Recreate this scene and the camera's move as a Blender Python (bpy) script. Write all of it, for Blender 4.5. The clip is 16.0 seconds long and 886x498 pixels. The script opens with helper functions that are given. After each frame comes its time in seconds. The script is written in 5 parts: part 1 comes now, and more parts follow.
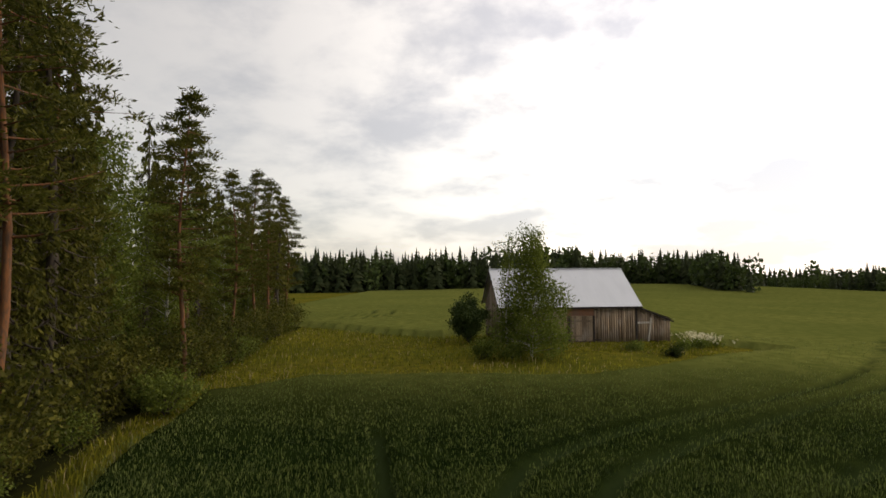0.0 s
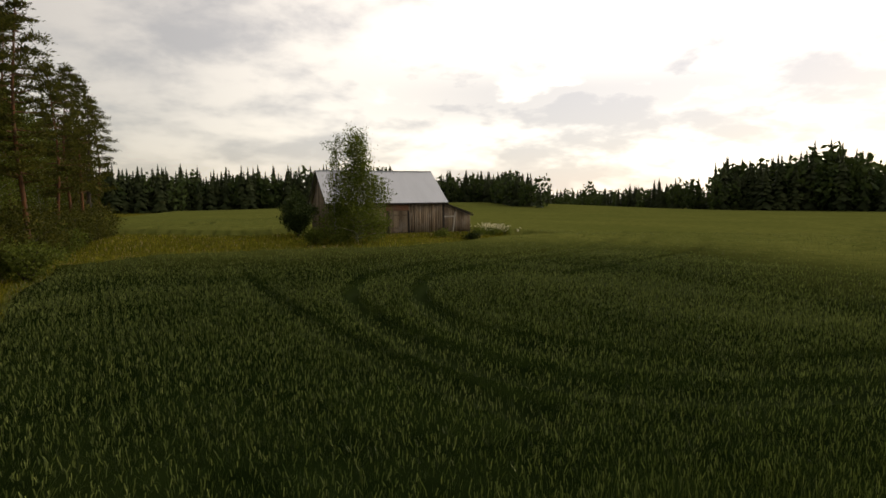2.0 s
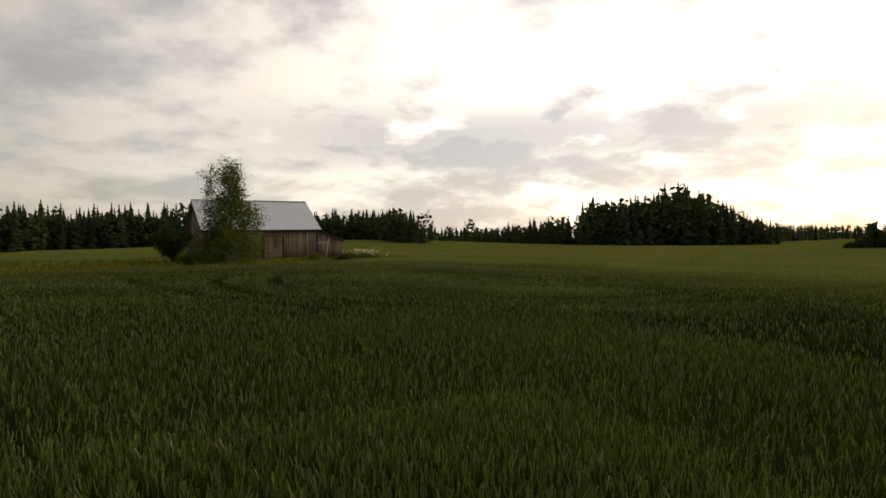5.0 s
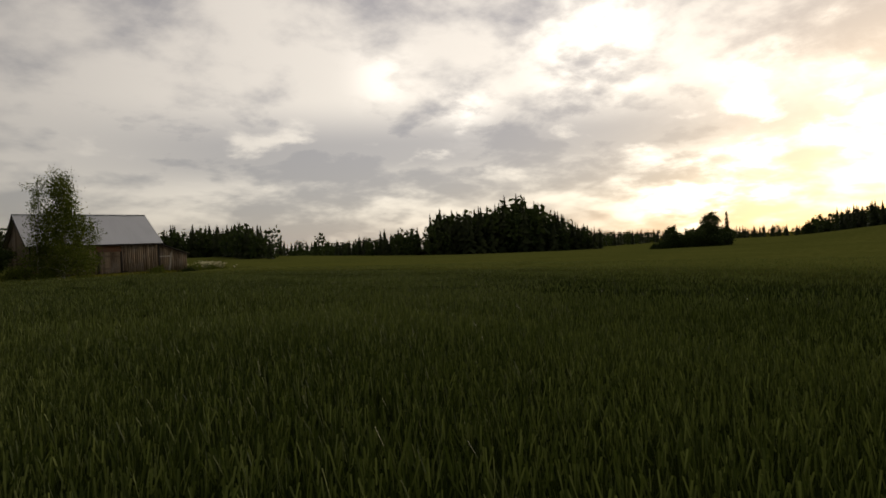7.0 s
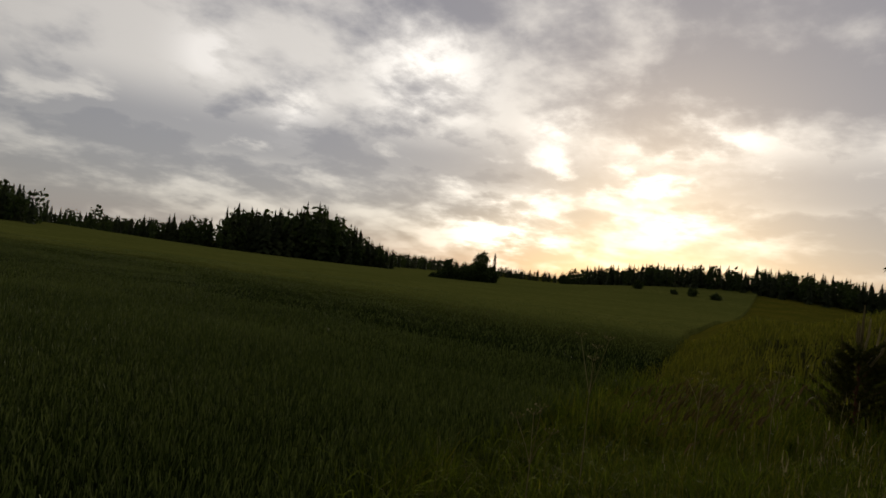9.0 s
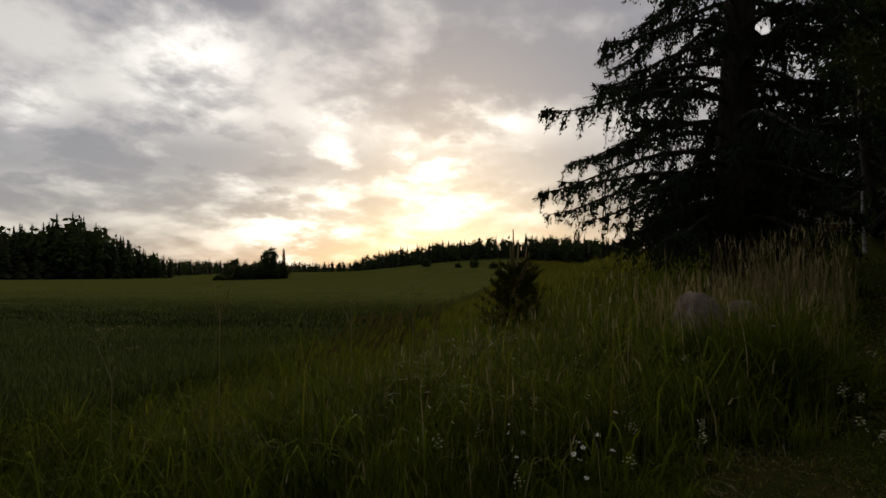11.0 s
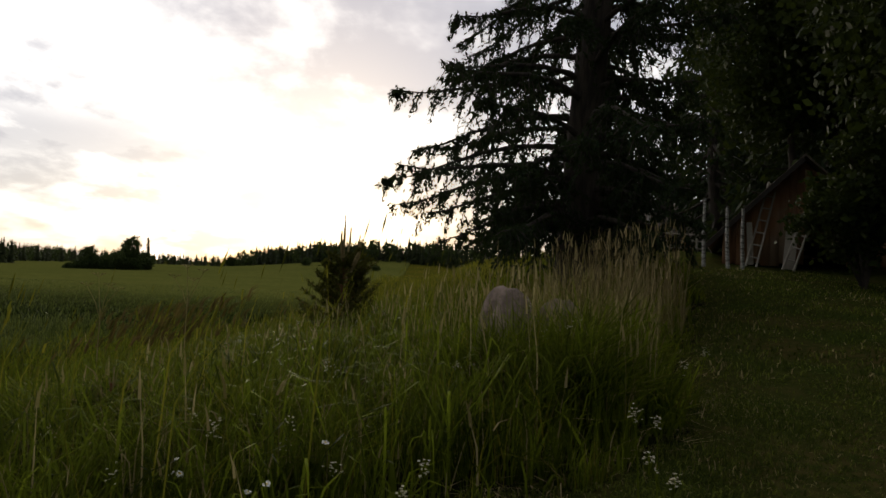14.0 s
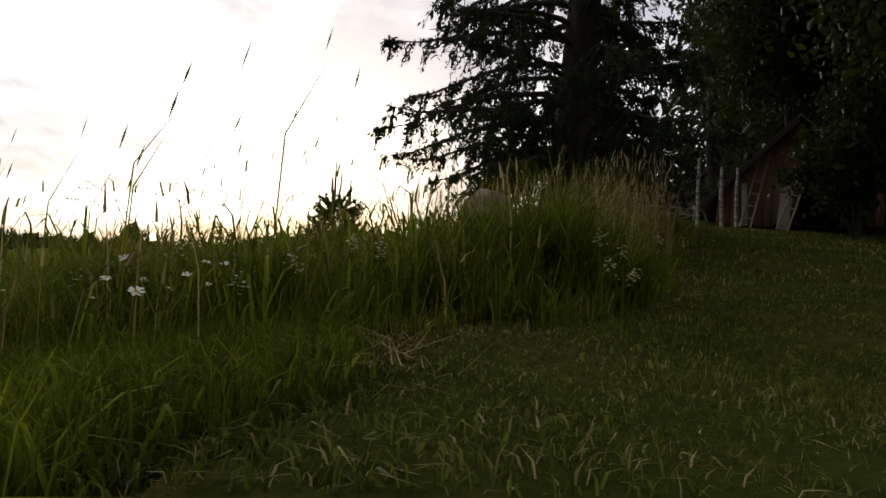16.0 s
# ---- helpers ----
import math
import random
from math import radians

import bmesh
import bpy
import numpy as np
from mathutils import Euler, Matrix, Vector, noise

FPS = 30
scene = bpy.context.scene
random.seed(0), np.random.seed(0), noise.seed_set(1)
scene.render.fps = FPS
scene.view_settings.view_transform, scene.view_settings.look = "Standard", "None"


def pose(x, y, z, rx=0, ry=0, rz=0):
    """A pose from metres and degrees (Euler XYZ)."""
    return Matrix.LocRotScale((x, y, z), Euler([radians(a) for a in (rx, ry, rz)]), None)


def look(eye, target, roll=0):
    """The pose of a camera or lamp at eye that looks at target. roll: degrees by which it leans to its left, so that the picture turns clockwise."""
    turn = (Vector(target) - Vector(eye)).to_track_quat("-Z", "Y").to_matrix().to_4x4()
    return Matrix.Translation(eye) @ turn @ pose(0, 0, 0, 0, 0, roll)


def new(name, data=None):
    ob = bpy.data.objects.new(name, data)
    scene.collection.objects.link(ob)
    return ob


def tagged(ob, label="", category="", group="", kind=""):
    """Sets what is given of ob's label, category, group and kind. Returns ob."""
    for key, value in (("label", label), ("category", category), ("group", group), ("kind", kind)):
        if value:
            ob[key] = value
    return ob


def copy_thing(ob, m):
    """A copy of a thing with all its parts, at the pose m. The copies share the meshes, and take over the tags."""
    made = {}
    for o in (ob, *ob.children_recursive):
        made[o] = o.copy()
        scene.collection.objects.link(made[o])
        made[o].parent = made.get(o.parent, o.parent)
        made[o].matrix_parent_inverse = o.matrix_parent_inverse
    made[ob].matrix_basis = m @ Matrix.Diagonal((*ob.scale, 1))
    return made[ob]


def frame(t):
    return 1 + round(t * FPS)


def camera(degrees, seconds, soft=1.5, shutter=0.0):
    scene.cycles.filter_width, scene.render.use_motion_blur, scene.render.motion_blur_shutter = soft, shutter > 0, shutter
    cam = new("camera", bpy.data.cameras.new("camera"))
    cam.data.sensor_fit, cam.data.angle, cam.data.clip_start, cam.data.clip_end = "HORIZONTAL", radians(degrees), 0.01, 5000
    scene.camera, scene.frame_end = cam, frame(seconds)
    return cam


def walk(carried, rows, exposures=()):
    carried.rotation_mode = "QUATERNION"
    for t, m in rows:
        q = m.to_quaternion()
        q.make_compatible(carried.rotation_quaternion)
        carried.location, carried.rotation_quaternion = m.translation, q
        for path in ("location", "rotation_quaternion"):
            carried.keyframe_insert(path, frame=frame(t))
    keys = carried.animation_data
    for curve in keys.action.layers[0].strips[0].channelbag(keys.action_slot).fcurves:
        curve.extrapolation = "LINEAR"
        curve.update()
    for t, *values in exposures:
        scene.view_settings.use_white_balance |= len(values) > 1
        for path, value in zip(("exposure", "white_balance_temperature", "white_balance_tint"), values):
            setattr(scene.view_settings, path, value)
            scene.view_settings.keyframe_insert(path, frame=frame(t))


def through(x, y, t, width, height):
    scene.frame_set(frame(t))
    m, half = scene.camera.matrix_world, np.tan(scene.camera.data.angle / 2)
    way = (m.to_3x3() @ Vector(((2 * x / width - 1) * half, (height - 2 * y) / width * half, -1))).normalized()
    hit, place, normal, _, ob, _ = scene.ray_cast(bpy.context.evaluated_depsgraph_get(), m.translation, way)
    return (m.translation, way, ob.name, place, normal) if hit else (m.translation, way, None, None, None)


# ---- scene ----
# ------------------------------------------------------------ camera and its way
cam = camera(73.0, 16.0, soft=1.6)
ROWS = [
    (0, -0.02, 2.60, 4.99, 0.10, 2.75, -0.39), (0.5, -0.81, 1.72, 4.33, -5.94, 0.86, -0.88),
    (1, -1.45, -0.37, 3.53, -9.88, -0.92, -2.66), (1.5, -1.91, -2.00, 2.96, -13.14, -3.52, -3.78),
    (2, -1.89, -3.58, 2.73, -17.51, -4.63, -0.66), (2.5, -1.94, -4.98, 2.70, -22.48, -5.37, -2.59),
    (3, -2.08, -6.13, 2.70, -23.54, -4.28, -3.09), (3.5, -2.04, -6.89, 2.74, -24.33, -4.74, -2.46),
    (6, -2.42, -11.20, 0.54, -31.80, 1.55, -3.00), (6.5, -3.14, -11.84, 0.67, -38.08, -0.99, -7.99),
    (7, -3.85, -13.08, 0.57, -42.13, -0.10, -2.92), (7.5, -4.94, -15.34, 0.59, -45.67, 1.74, 0.94),
    (8, -6.52, -18.35, 0.86, -49.29, 0.48, -0.61), (8.5, -7.84, -20.95, 1.18, -53.67, 1.61, 1.14),
    (9, -8.45, -23.35, 1.44, -60.53, 1.51, 6.41), (9.5, -8.45, -24.35, 1.30, -67.55, 1.10, 7.09),
    (12, -7.79, -25.27, 0.75, -85.76, 2.01, -0.64), (12.5, -7.60, -25.56, 0.66, -88.79, -0.69, 4.24),
    (13, -7.42, -25.76, 0.64, -90.73, -4.85, 6.81), (13.5, -7.19, -25.79, 0.74, -90.74, 1.67, 3.95),
    (14, -6.95, -25.77, 0.76, -91.07, 2.10, 2.48), (14.5, -6.95, -25.72, 0.72, -90.40, 2.17, -1.03),
    (15, -7.01, -25.78, 0.57, -89.97, 0.27, 2.94), (15.5, -7.07, -25.86, 0.30, -90.89, -1.94, 4.22),
    (16, -6.94, -25.94, 0.09, -91.10, 1.08, 2.63),
]
EXPOSURES = [(0, -0.25, 6550, 10), (0.5, -0.38, 6850, 10), (1.5, -0.58, 6900, 10), (3.5, -0.5, 6850, 10), (6, -1.32, 7050, 10), (7, -1.58, 6850, 10), (9, -2.0, 6450, 10), (9.5, -2.05, 6350, 10), (12, -1.9, 6350, 10), (13, -1.42, 6450, 10), (13.5, -1.0, 6300, 10), (14, -1.1, 6250, 10), (15, -1.15, 6300, 10), (16, -0.82, 6400, 10)]


def row_pose(x, y, z, yaw, pitch, roll):
    a, p = radians(yaw), radians(pitch)
    ahead = (-math.sin(a) * math.cos(p), math.cos(a) * math.cos(p), math.sin(p))
    return look((x, y, z), (x + ahead[0], y + ahead[1], z + ahead[2]), roll)


walk(cam, [(r[0], row_pose(*r[1:])) for r in ROWS], EXPOSURES)

# ------------------------------------------------------------ sky and sun
SUN_BEARING, SUN_HEIGHT = radians(80), radians(10)
SUN_DIR = (math.sin(SUN_BEARING) * math.cos(SUN_HEIGHT), math.cos(SUN_BEARING) * math.cos(SUN_HEIGHT), math.sin(SUN_HEIGHT))


class Nodes:
    """Short hand for node trees."""

    def __init__(self, tree):
        self.tree = tree
        tree.nodes.clear()

    def add(self, kind, **inputs):
        n = self.tree.nodes.new(kind)
        for key, value in inputs.items():
            k = int(key[1:]) if key[0] == "i" and key[1:].isdigit() else key.replace("_", " ")
            if hasattr(value, "is_linked"):
                self.tree.links.new(value, n.inputs[k])
            else:
                n.inputs[k].default_value = value
        return n

    def math(self, op, a, b=0.0, c=0.0, clamp=False):
        n = self.add("ShaderNodeMath", i0=a, i1=b, i2=c)
        n.operation, n.use_clamp = op, clamp
        return n.outputs[0]

    def vec(self, op, a, b=(0, 0, 0)):
        n = self.add("ShaderNodeVectorMath", i0=a, i1=b)
        n.operation = op
        return n.outputs["Value"] if op in ("DOT_PRODUCT", "LENGTH") else n.outputs[0]

    def mix(self, f, a, b, blend="MIX"):
        n = self.tree.nodes.new("ShaderNodeMix")
        n.data_type, n.blend_type = "RGBA", blend
        for i, value in ((0, f), (6, a), (7, b)):
            if hasattr(value, "is_linked"):
                self.tree.links.new(value, n.inputs[i])
            else:
                n.inputs[i].default_value = (*value, 1) if i and len(value) == 3 else value
        return n.outputs[2]

    def noise(self, vector, scale, detail=4.0, rough=0.55, distortion=0.0):
        n = self.add("ShaderNodeTexNoise", Vector=vector, Scale=scale, Detail=detail, Roughness=rough, Distortion=distortion)
        return n.outputs["Fac"]

    def step(self, value, lo, hi):
        n = self.add("ShaderNodeMapRange", Value=value)
        n.interpolation_type = "SMOOTHSTEP"
        n.inputs["From Min"].default_value, n.inputs["From Max"].default_value = lo, hi
        return n.outputs[0]


def build_world():
    world = bpy.data.worlds.new("evening_sky")
    scene.world = world
    world.use_nodes = True
    k = Nodes(world.node_tree)
    sky = k.add("ShaderNodeTexSky")
    sky.sky_type, sky.sun_disc = "NISHITA", False
    sky.sun_elevation, sky.sun_rotation = SUN_HEIGHT, SUN_BEARING
    way = k.add("ShaderNodeTexCoord").outputs["Generated"]
    sep = k.add("ShaderNodeSeparateXYZ", Vector=way)
    up = k.math("MAXIMUM", sep.outputs[2], 0.0)
    deep = k.math("ADD", up, 0.27)
    flat = k.add("ShaderNodeCombineXYZ", X=k.math("DIVIDE", sep.outputs[0], deep), Y=k.math("DIVIDE", sep.outputs[1], deep)).outputs[0]
    big = k.noise(flat, 1.05, 3.0, 0.5, 0.2)
    mid = k.noise(k.vec("ADD", flat, (7.3, 2.1, 0.4)), 3.3, 8.0, 0.54, 0.15)
    small = k.noise(k.vec("ADD", flat, (1.7, 9.2, 3.0)), 7.0, 7.0, 0.6, 0.2)
    body = k.math("ADD", k.math("ADD", k.math("MULTIPLY", big, 0.46), k.math("MULTIPLY", mid, 0.42)), k.math("MULTIPLY", small, 0.12))
    near = k.vec("DOT_PRODUCT", way, SUN_DIR)
    side = k.step(near, -1.0, 1.0)
    facing = k.math("POWER", side, 2.2)
    cover = k.step(k.math("ADD", body, k.math("MULTIPLY", facing, 0.03)), 0.44, 0.60)
    # a long low bank of cloud above the glow
    bank = k.math("MULTIPLY", k.math("MULTIPLY", k.step(up, 0.09, 0.15), k.math("SUBTRACT", 1.0, k.step(up, 0.17, 0.25))), k.step(mid, 0.30, 0.46))
    bank = k.math("MULTIPLY", bank, k.step(near, 0.2, 0.6))
    cover = k.math("MAXIMUM", cover, k.math("MULTIPLY", bank, 0.85))
    level = k.math("ADD", 0.50, k.math("MULTIPLY", facing, 1.5))
    bright = k.mix(facing, (1.14, 1.05, 0.98), (1.46, 1.345, 1.22))
    dark = k.mix(facing, (0.84, 0.795, 0.785), (0.52, 0.487, 0.52))
    cloud = k.mix(cover, bright, dark)
    scaled = k.add("ShaderNodeVectorMath", i0=cloud, i1=(1, 1, 1))
    scaled.operation = "SCALE"
    k.tree.links.new(level, scaled.inputs["Scale"])
    cloud = scaled.outputs[0]
    # openings where the low sun breaks through
    ragged = k.math("ADD", k.math("MULTIPLY", mid, 0.6), k.math("MULTIPLY", small, 0.4))
    gaps = k.math("SUBTRACT", 1.15, k.step(ragged, 0.42, 0.56))
    for bearing, height, power, color in ((66.5, 3.2, 320.0, (3.0, 2.82, 2.5)), (81, 11.0, 240.0, (2.6, 2.45, 2.2)), (57.2, 17.5, 520.0, (2.0, 1.9, 1.72)), (45, 12.0, 1600.0, (1.5, 1.4, 1.26)), (37.5, 16.0, 1500.0, (0.9, 0.85, 0.8)), (70, 13.0, 1800.0, (1.5, 1.4, 1.26))):
        d = (math.sin(radians(bearing)) * math.cos(radians(height)), math.cos(radians(bearing)) * math.cos(radians(height)), math.sin(radians(height)))
        spot = k.math("MULTIPLY", k.math("POWER", k.math("MAXIMUM", k.vec("DOT_PRODUCT", way, d), 0.0), power * 0.6), gaps)
        cloud = k.mix(1.0, cloud, k.mix(k.math("MULTIPLY", spot, k.math("SUBTRACT", 1.1, cover)), (0, 0, 0), color), "ADD")
    haze = k.math("POWER", k.math("SUBTRACT", 1.0, up), 22.0)
    warm = k.mix(facing, (0.44, 0.42, 0.43), (1.50, 1.39, 1.26))
    cloud = k.mix(k.math("MULTIPLY", haze, 0.4), cloud, warm)
    through_gaps = k.mix(0.06, cloud, sky.outputs[0])
    back = k.add("ShaderNodeBackground", Color=through_gaps, Strength=1.0)
    out = k.add("ShaderNodeOutputWorld")
    world.node_tree.links.new(back.outputs[0], out.inputs[0])


build_world()
sun_data = bpy.data.lights.new("sun", "SUN")
sun_data.energy, sun_data.angle, sun_data.color = 1.8, radians(11), (1.0, 0.86, 0.66)
sun = new("sun", sun_data)
sun.matrix_world = look((SUN_DIR[0] * 50, SUN_DIR[1] * 50, 60), (0, 0, 60 - SUN_DIR[2] * 50))


# ------------------------------------------------------------ materials
def material(name, build):
    m = bpy.data.materials.new(name)
    m.use_nodes = True
    k = Nodes(m.node_tree)
    out = k.add("ShaderNodeOutputMaterial")
    m.node_tree.links.new(build(k), out.inputs[0])
    return m


def bump(k, height, strength, distance):
    return k.add("ShaderNodeBump", Strength=strength, Distance=distance, Height=height).outputs[0]


def principled(k, color, rough=0.8, normal=None, metal=0.0, spec=0.3):
    n = k.add("ShaderNodeBsdfPrincipled", Base_Color=color, Roughness=rough, Metallic=metal)
    n.inputs["Specular IOR Level"].default_value = spec
    if normal is not None:
        k.tree.links.new(normal, n.inputs["Normal"])
    return n.outputs[0]


def leafy(name, low, high, through=0.3, patch=0.35, rough=0.6, sharp=1.6, spec=0.04, share=0.26):
    """Foliage: colour differs leaf by leaf and in larger patches, and some light passes through."""

    def build(k):
        geo = k.add("ShaderNodeNewGeometry")
        rnd = geo.outputs["Random Per Island"]
        spots = k.noise(geo.outputs["Position"], patch, 3.0)
        f = k.math("ADD", k.math("MULTIPLY", k.math("POWER", rnd, sharp), 1.0 - share), k.math("MULTIPLY", k.step(spots, 0.3, 0.7), share))
        color = k.mix(f, low, high)
        solid = principled(k, color, rough, spec=spec)
        thin = k.add("ShaderNodeBsdfTranslucent", Color=k.mix(0.5, color, (0.12, 0.16, 0.02))).outputs[0]
        m = k.add("ShaderNodeMixShader", i0=through, i1=solid, i2=thin)
        return m.outputs[0]

    return material(name, build)


def earth(name, colors, scale, relief=0.05):
    """Ground: three colours in patches of two sizes, with fine relief."""

    def build(k):
        pos = k.add("ShaderNodeNewGeometry").outputs["Position"]
        wide = k.step(k.noise(pos, scale, 4.0), 0.35, 0.65)
        fine = k.step(k.noise(pos, scale * 14, 5.0), 0.3, 0.7)
        color = k.mix(fine, k.mix(wide, colors[0], colors[1]), colors[2])
        return principled(k, color, 0.95, bump(k, k.noise(pos, scale * 60, 4.0), 0.7, relief), spec=0.0)

    return material(name, build)


def barky(name, low, high, scale=(6, 6, 1.2), relief=0.02):
    def build(k):
        pos = k.add("ShaderNodeTexCoord").outputs["Object"]
        stretched = k.vec("MULTIPLY", pos, scale)
        f = k.step(k.noise(stretched, 2.0, 6.0, 0.65), 0.35, 0.65)
        return principled(k, k.mix(f, low, high), 0.9, bump(k, k.noise(stretched, 4.0, 5.0), 0.8, relief), spec=0.15)

    return material(name, build)


def planky(name, low, high, grey):
    """Weathered boards: colour differs board by board, grain runs up the board."""

    def build(k):
        rnd = k.add("ShaderNodeObjectInfo").outputs["Random"]
        pos = k.add("ShaderNodeTexCoord").outputs["Object"]
        grain = k.noise(k.vec("MULTIPLY", pos, (30, 30, 1.5)), 1.0, 6.0, 0.6)
        stain = k.noise(k.vec("MULTIPLY", pos, (1.4, 1.4, 0.7)), 1.0, 4.0)
        color = k.mix(rnd, low, high)
        color = k.mix(k.step(stain, 0.45, 0.7), color, grey)
        color = k.mix(k.math("MULTIPLY", k.step(grain, 0.5, 0.75), 0.45), color, (0.04, 0.032, 0.026))
        return principled(k, color, 0.9, bump(k, grain, 0.5, 0.01), spec=0.15)

    return material(name, build)


def plain(name, color, rough=0.7, metal=0.0, vary=0.25, scale=3.0):
    def build(k):
        pos = k.add("ShaderNodeTexCoord").outputs["Object"]
        f = k.noise(pos, scale, 5.0, 0.6)
        dull = tuple(c * (1 - vary) for c in color)
        return principled(k, k.mix(k.step(f, 0.35, 0.65), color, dull), rough, bump(k, k.noise(pos, scale * 8, 4.0), 0.3, 0.01), metal)

    return material(name, build)


def roof_metal():
    def build(k):
        pos = k.add("ShaderNodeTexCoord").outputs["Object"]
        streak = k.noise(k.vec("MULTIPLY", pos, (1.2, 0.25, 0.25)), 1.6, 5.0, 0.6)
        spots = k.noise(pos, 0.5, 3.0)
        color = k.mix(k.math("MULTIPLY", k.step(streak, 0.35, 0.7), 0.6), (0.50, 0.51, 0.53), (0.45, 0.46, 0.48))
        color = k.mix(k.math("MULTIPLY", k.step(spots, 0.55, 0.75), 0.25), color, (0.40, 0.39, 0.38))
        return principled(k, color, 0.55, None, 0.1, 0.4)

    return material("galvanised_roof", build)


def wheat_ground():
    """Wheat seen as a whole: leaves darkened for the shade between the plants, pale ear tops farther off, groove shade
    painted into the wheel tracks.
    """

    def build(k):
        pos = k.add("ShaderNodeNewGeometry").outputs["Position"]
        wide = k.step(k.noise(pos, 0.05, 4.0), 0.35, 0.65)
        fine = k.step(k.noise(pos, 0.9, 5.0), 0.3, 0.7)
        # near colour is nearly black: the shade between the stems is in it
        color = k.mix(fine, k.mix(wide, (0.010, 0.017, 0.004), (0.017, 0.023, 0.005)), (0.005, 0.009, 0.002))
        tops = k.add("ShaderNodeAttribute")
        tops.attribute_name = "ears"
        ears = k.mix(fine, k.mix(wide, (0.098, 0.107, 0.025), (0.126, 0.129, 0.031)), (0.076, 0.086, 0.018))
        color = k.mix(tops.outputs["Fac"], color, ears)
        # shade of the wheel grooves, mixed in as a dark green
        painted_shade = k.add("ShaderNodeAttribute")
        painted_shade.attribute_name = "painted_shade"
        color = k.mix(painted_shade.outputs["Fac"], color, (0.018, 0.026, 0.008))
        return principled(k, color, 0.95, bump(k, k.noise(pos, 3.0, 4.0), 0.7, 0.1), spec=0.0)

    return material("wheat_canopy", build)


def meadow_ground():
    """Meadow sod; shade painted dark under the rough grass by the yard and along the wood."""

    def build(k):
        pos = k.add("ShaderNodeNewGeometry").outputs["Position"]
        wide = k.step(k.noise(pos, 0.09, 4.0), 0.35, 0.65)
        fine = k.step(k.noise(pos, 1.26, 5.0), 0.3, 0.7)
        color = k.mix(fine, k.mix(wide, (0.088, 0.086, 0.010), (0.140, 0.114, 0.014)), (0.056, 0.060, 0.009))
        # shade under grass and trees, darkened in the ground colour
        floor_shade = k.add("ShaderNodeAttribute")
        floor_shade.attribute_name = "painted_shade"
        color = k.mix(floor_shade.outputs["Fac"], color, (0.016, 0.017, 0.006))
        return principled(k, color, 0.95, bump(k, k.noise(pos, 5.4, 4.0), 0.7, 0.08), spec=0.0)

    return material("meadow_ground", build)


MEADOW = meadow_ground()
LAWN = earth("lawn_ground", [(0.036, 0.050, 0.009), (0.070, 0.054, 0.018), (0.026, 0.036, 0.007)], 0.9, 0.02)
CANOPY = wheat_ground()
WHEAT = leafy("wheat_leaf", (0.005, 0.012, 0.002), (0.055, 0.075, 0.011), 0.3, 0.15, 0.5, 2.4, 0.15)
EAR = leafy("wheat_ear", (0.034, 0.052, 0.012), (0.25, 0.282, 0.076), 0.2, 0.15, 0.5, 2.4, 0.1)
GRASS = leafy("meadow_grass", (0.040, 0.046, 0.004), (0.37, 0.32, 0.028), 0.4, 0.9, 0.6, 2.0, 0.05, 0.35)
LUSH = leafy("lush_grass", (0.005, 0.011, 0.001), (0.275, 0.335, 0.018), 0.44, 2.2, 0.6, 3.1, 0.02, 0.34)
DRY = leafy("dry_grass", (0.13, 0.095, 0.034), (0.60, 0.47, 0.24), 0.35, 0.8)
RUST = leafy("rusty_seed_head", (0.05, 0.028, 0.012), (0.20, 0.115, 0.05), 0.3, 0.8)
TURF = leafy("turf_blade", (0.009, 0.018, 0.003), (0.205, 0.230, 0.034), 0.4, 1.5, sharp=2.4)
NEEDLE = leafy("pine_needles", (0.022, 0.025, 0.006), (0.120, 0.110, 0.018), 0.2, 0.3)
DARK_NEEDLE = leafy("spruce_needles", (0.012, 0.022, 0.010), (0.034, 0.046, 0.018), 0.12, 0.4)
BIRCH_LEAF = leafy("birch_leaves", (0.042, 0.064, 0.012), (0.205, 0.23, 0.044), 0.4, 0.5)
# leaf colour lowered to hold the shade of the backlit yard trees
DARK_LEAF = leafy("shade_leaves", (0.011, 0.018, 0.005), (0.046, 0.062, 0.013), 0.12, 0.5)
FAR_NEEDLE = leafy("far_conifers", (0.022, 0.031, 0.013), (0.054, 0.063, 0.024), 0.05, 0.05)
FAR_LEAF = leafy("far_leaves", (0.028, 0.046, 0.016), (0.075, 0.098, 0.030), 0.15, 0.05)
PINE_BARK = barky("pine_bark", (0.17, 0.072, 0.028), (0.07, 0.045, 0.030))
DARK_BARK = barky("spruce_bark", (0.075, 0.06, 0.048), (0.035, 0.03, 0.026))
BIRCH_BARK = barky("birch_bark", (0.55, 0.53, 0.48), (0.10, 0.09, 0.08), (3, 3, 9), 0.006)
BOARDS = planky("barn_boards", (0.11, 0.080, 0.052), (0.31, 0.235, 0.160), (0.23, 0.19, 0.15))
SHED_BOARDS = planky("shed_boards", (0.22, 0.11, 0.06), (0.36, 0.19, 0.10), (0.28, 0.20, 0.14))
RUST_BOARDS = planky("brown_boards", (0.17, 0.075, 0.04), (0.21, 0.10, 0.055), (0.16, 0.10, 0.07))
DARK_WOOD = plain("dark_timber", (0.04, 0.033, 0.028), 0.9)
PALE_WOOD = plain("pale_timber", (0.46, 0.42, 0.35), 0.85)
ROOF = roof_metal()
OLD_ROOF = plain("old_roof", (0.16, 0.13, 0.10), 0.85, 0.0, 0.4, 2.0)
STONE = plain("granite", (0.25, 0.19, 0.152), 0.95, 0.0, 0.55, 7.0)
BRICK = plain("chimney_brick", (0.28, 0.22, 0.19), 0.9, 0.0, 0.3, 6.0)
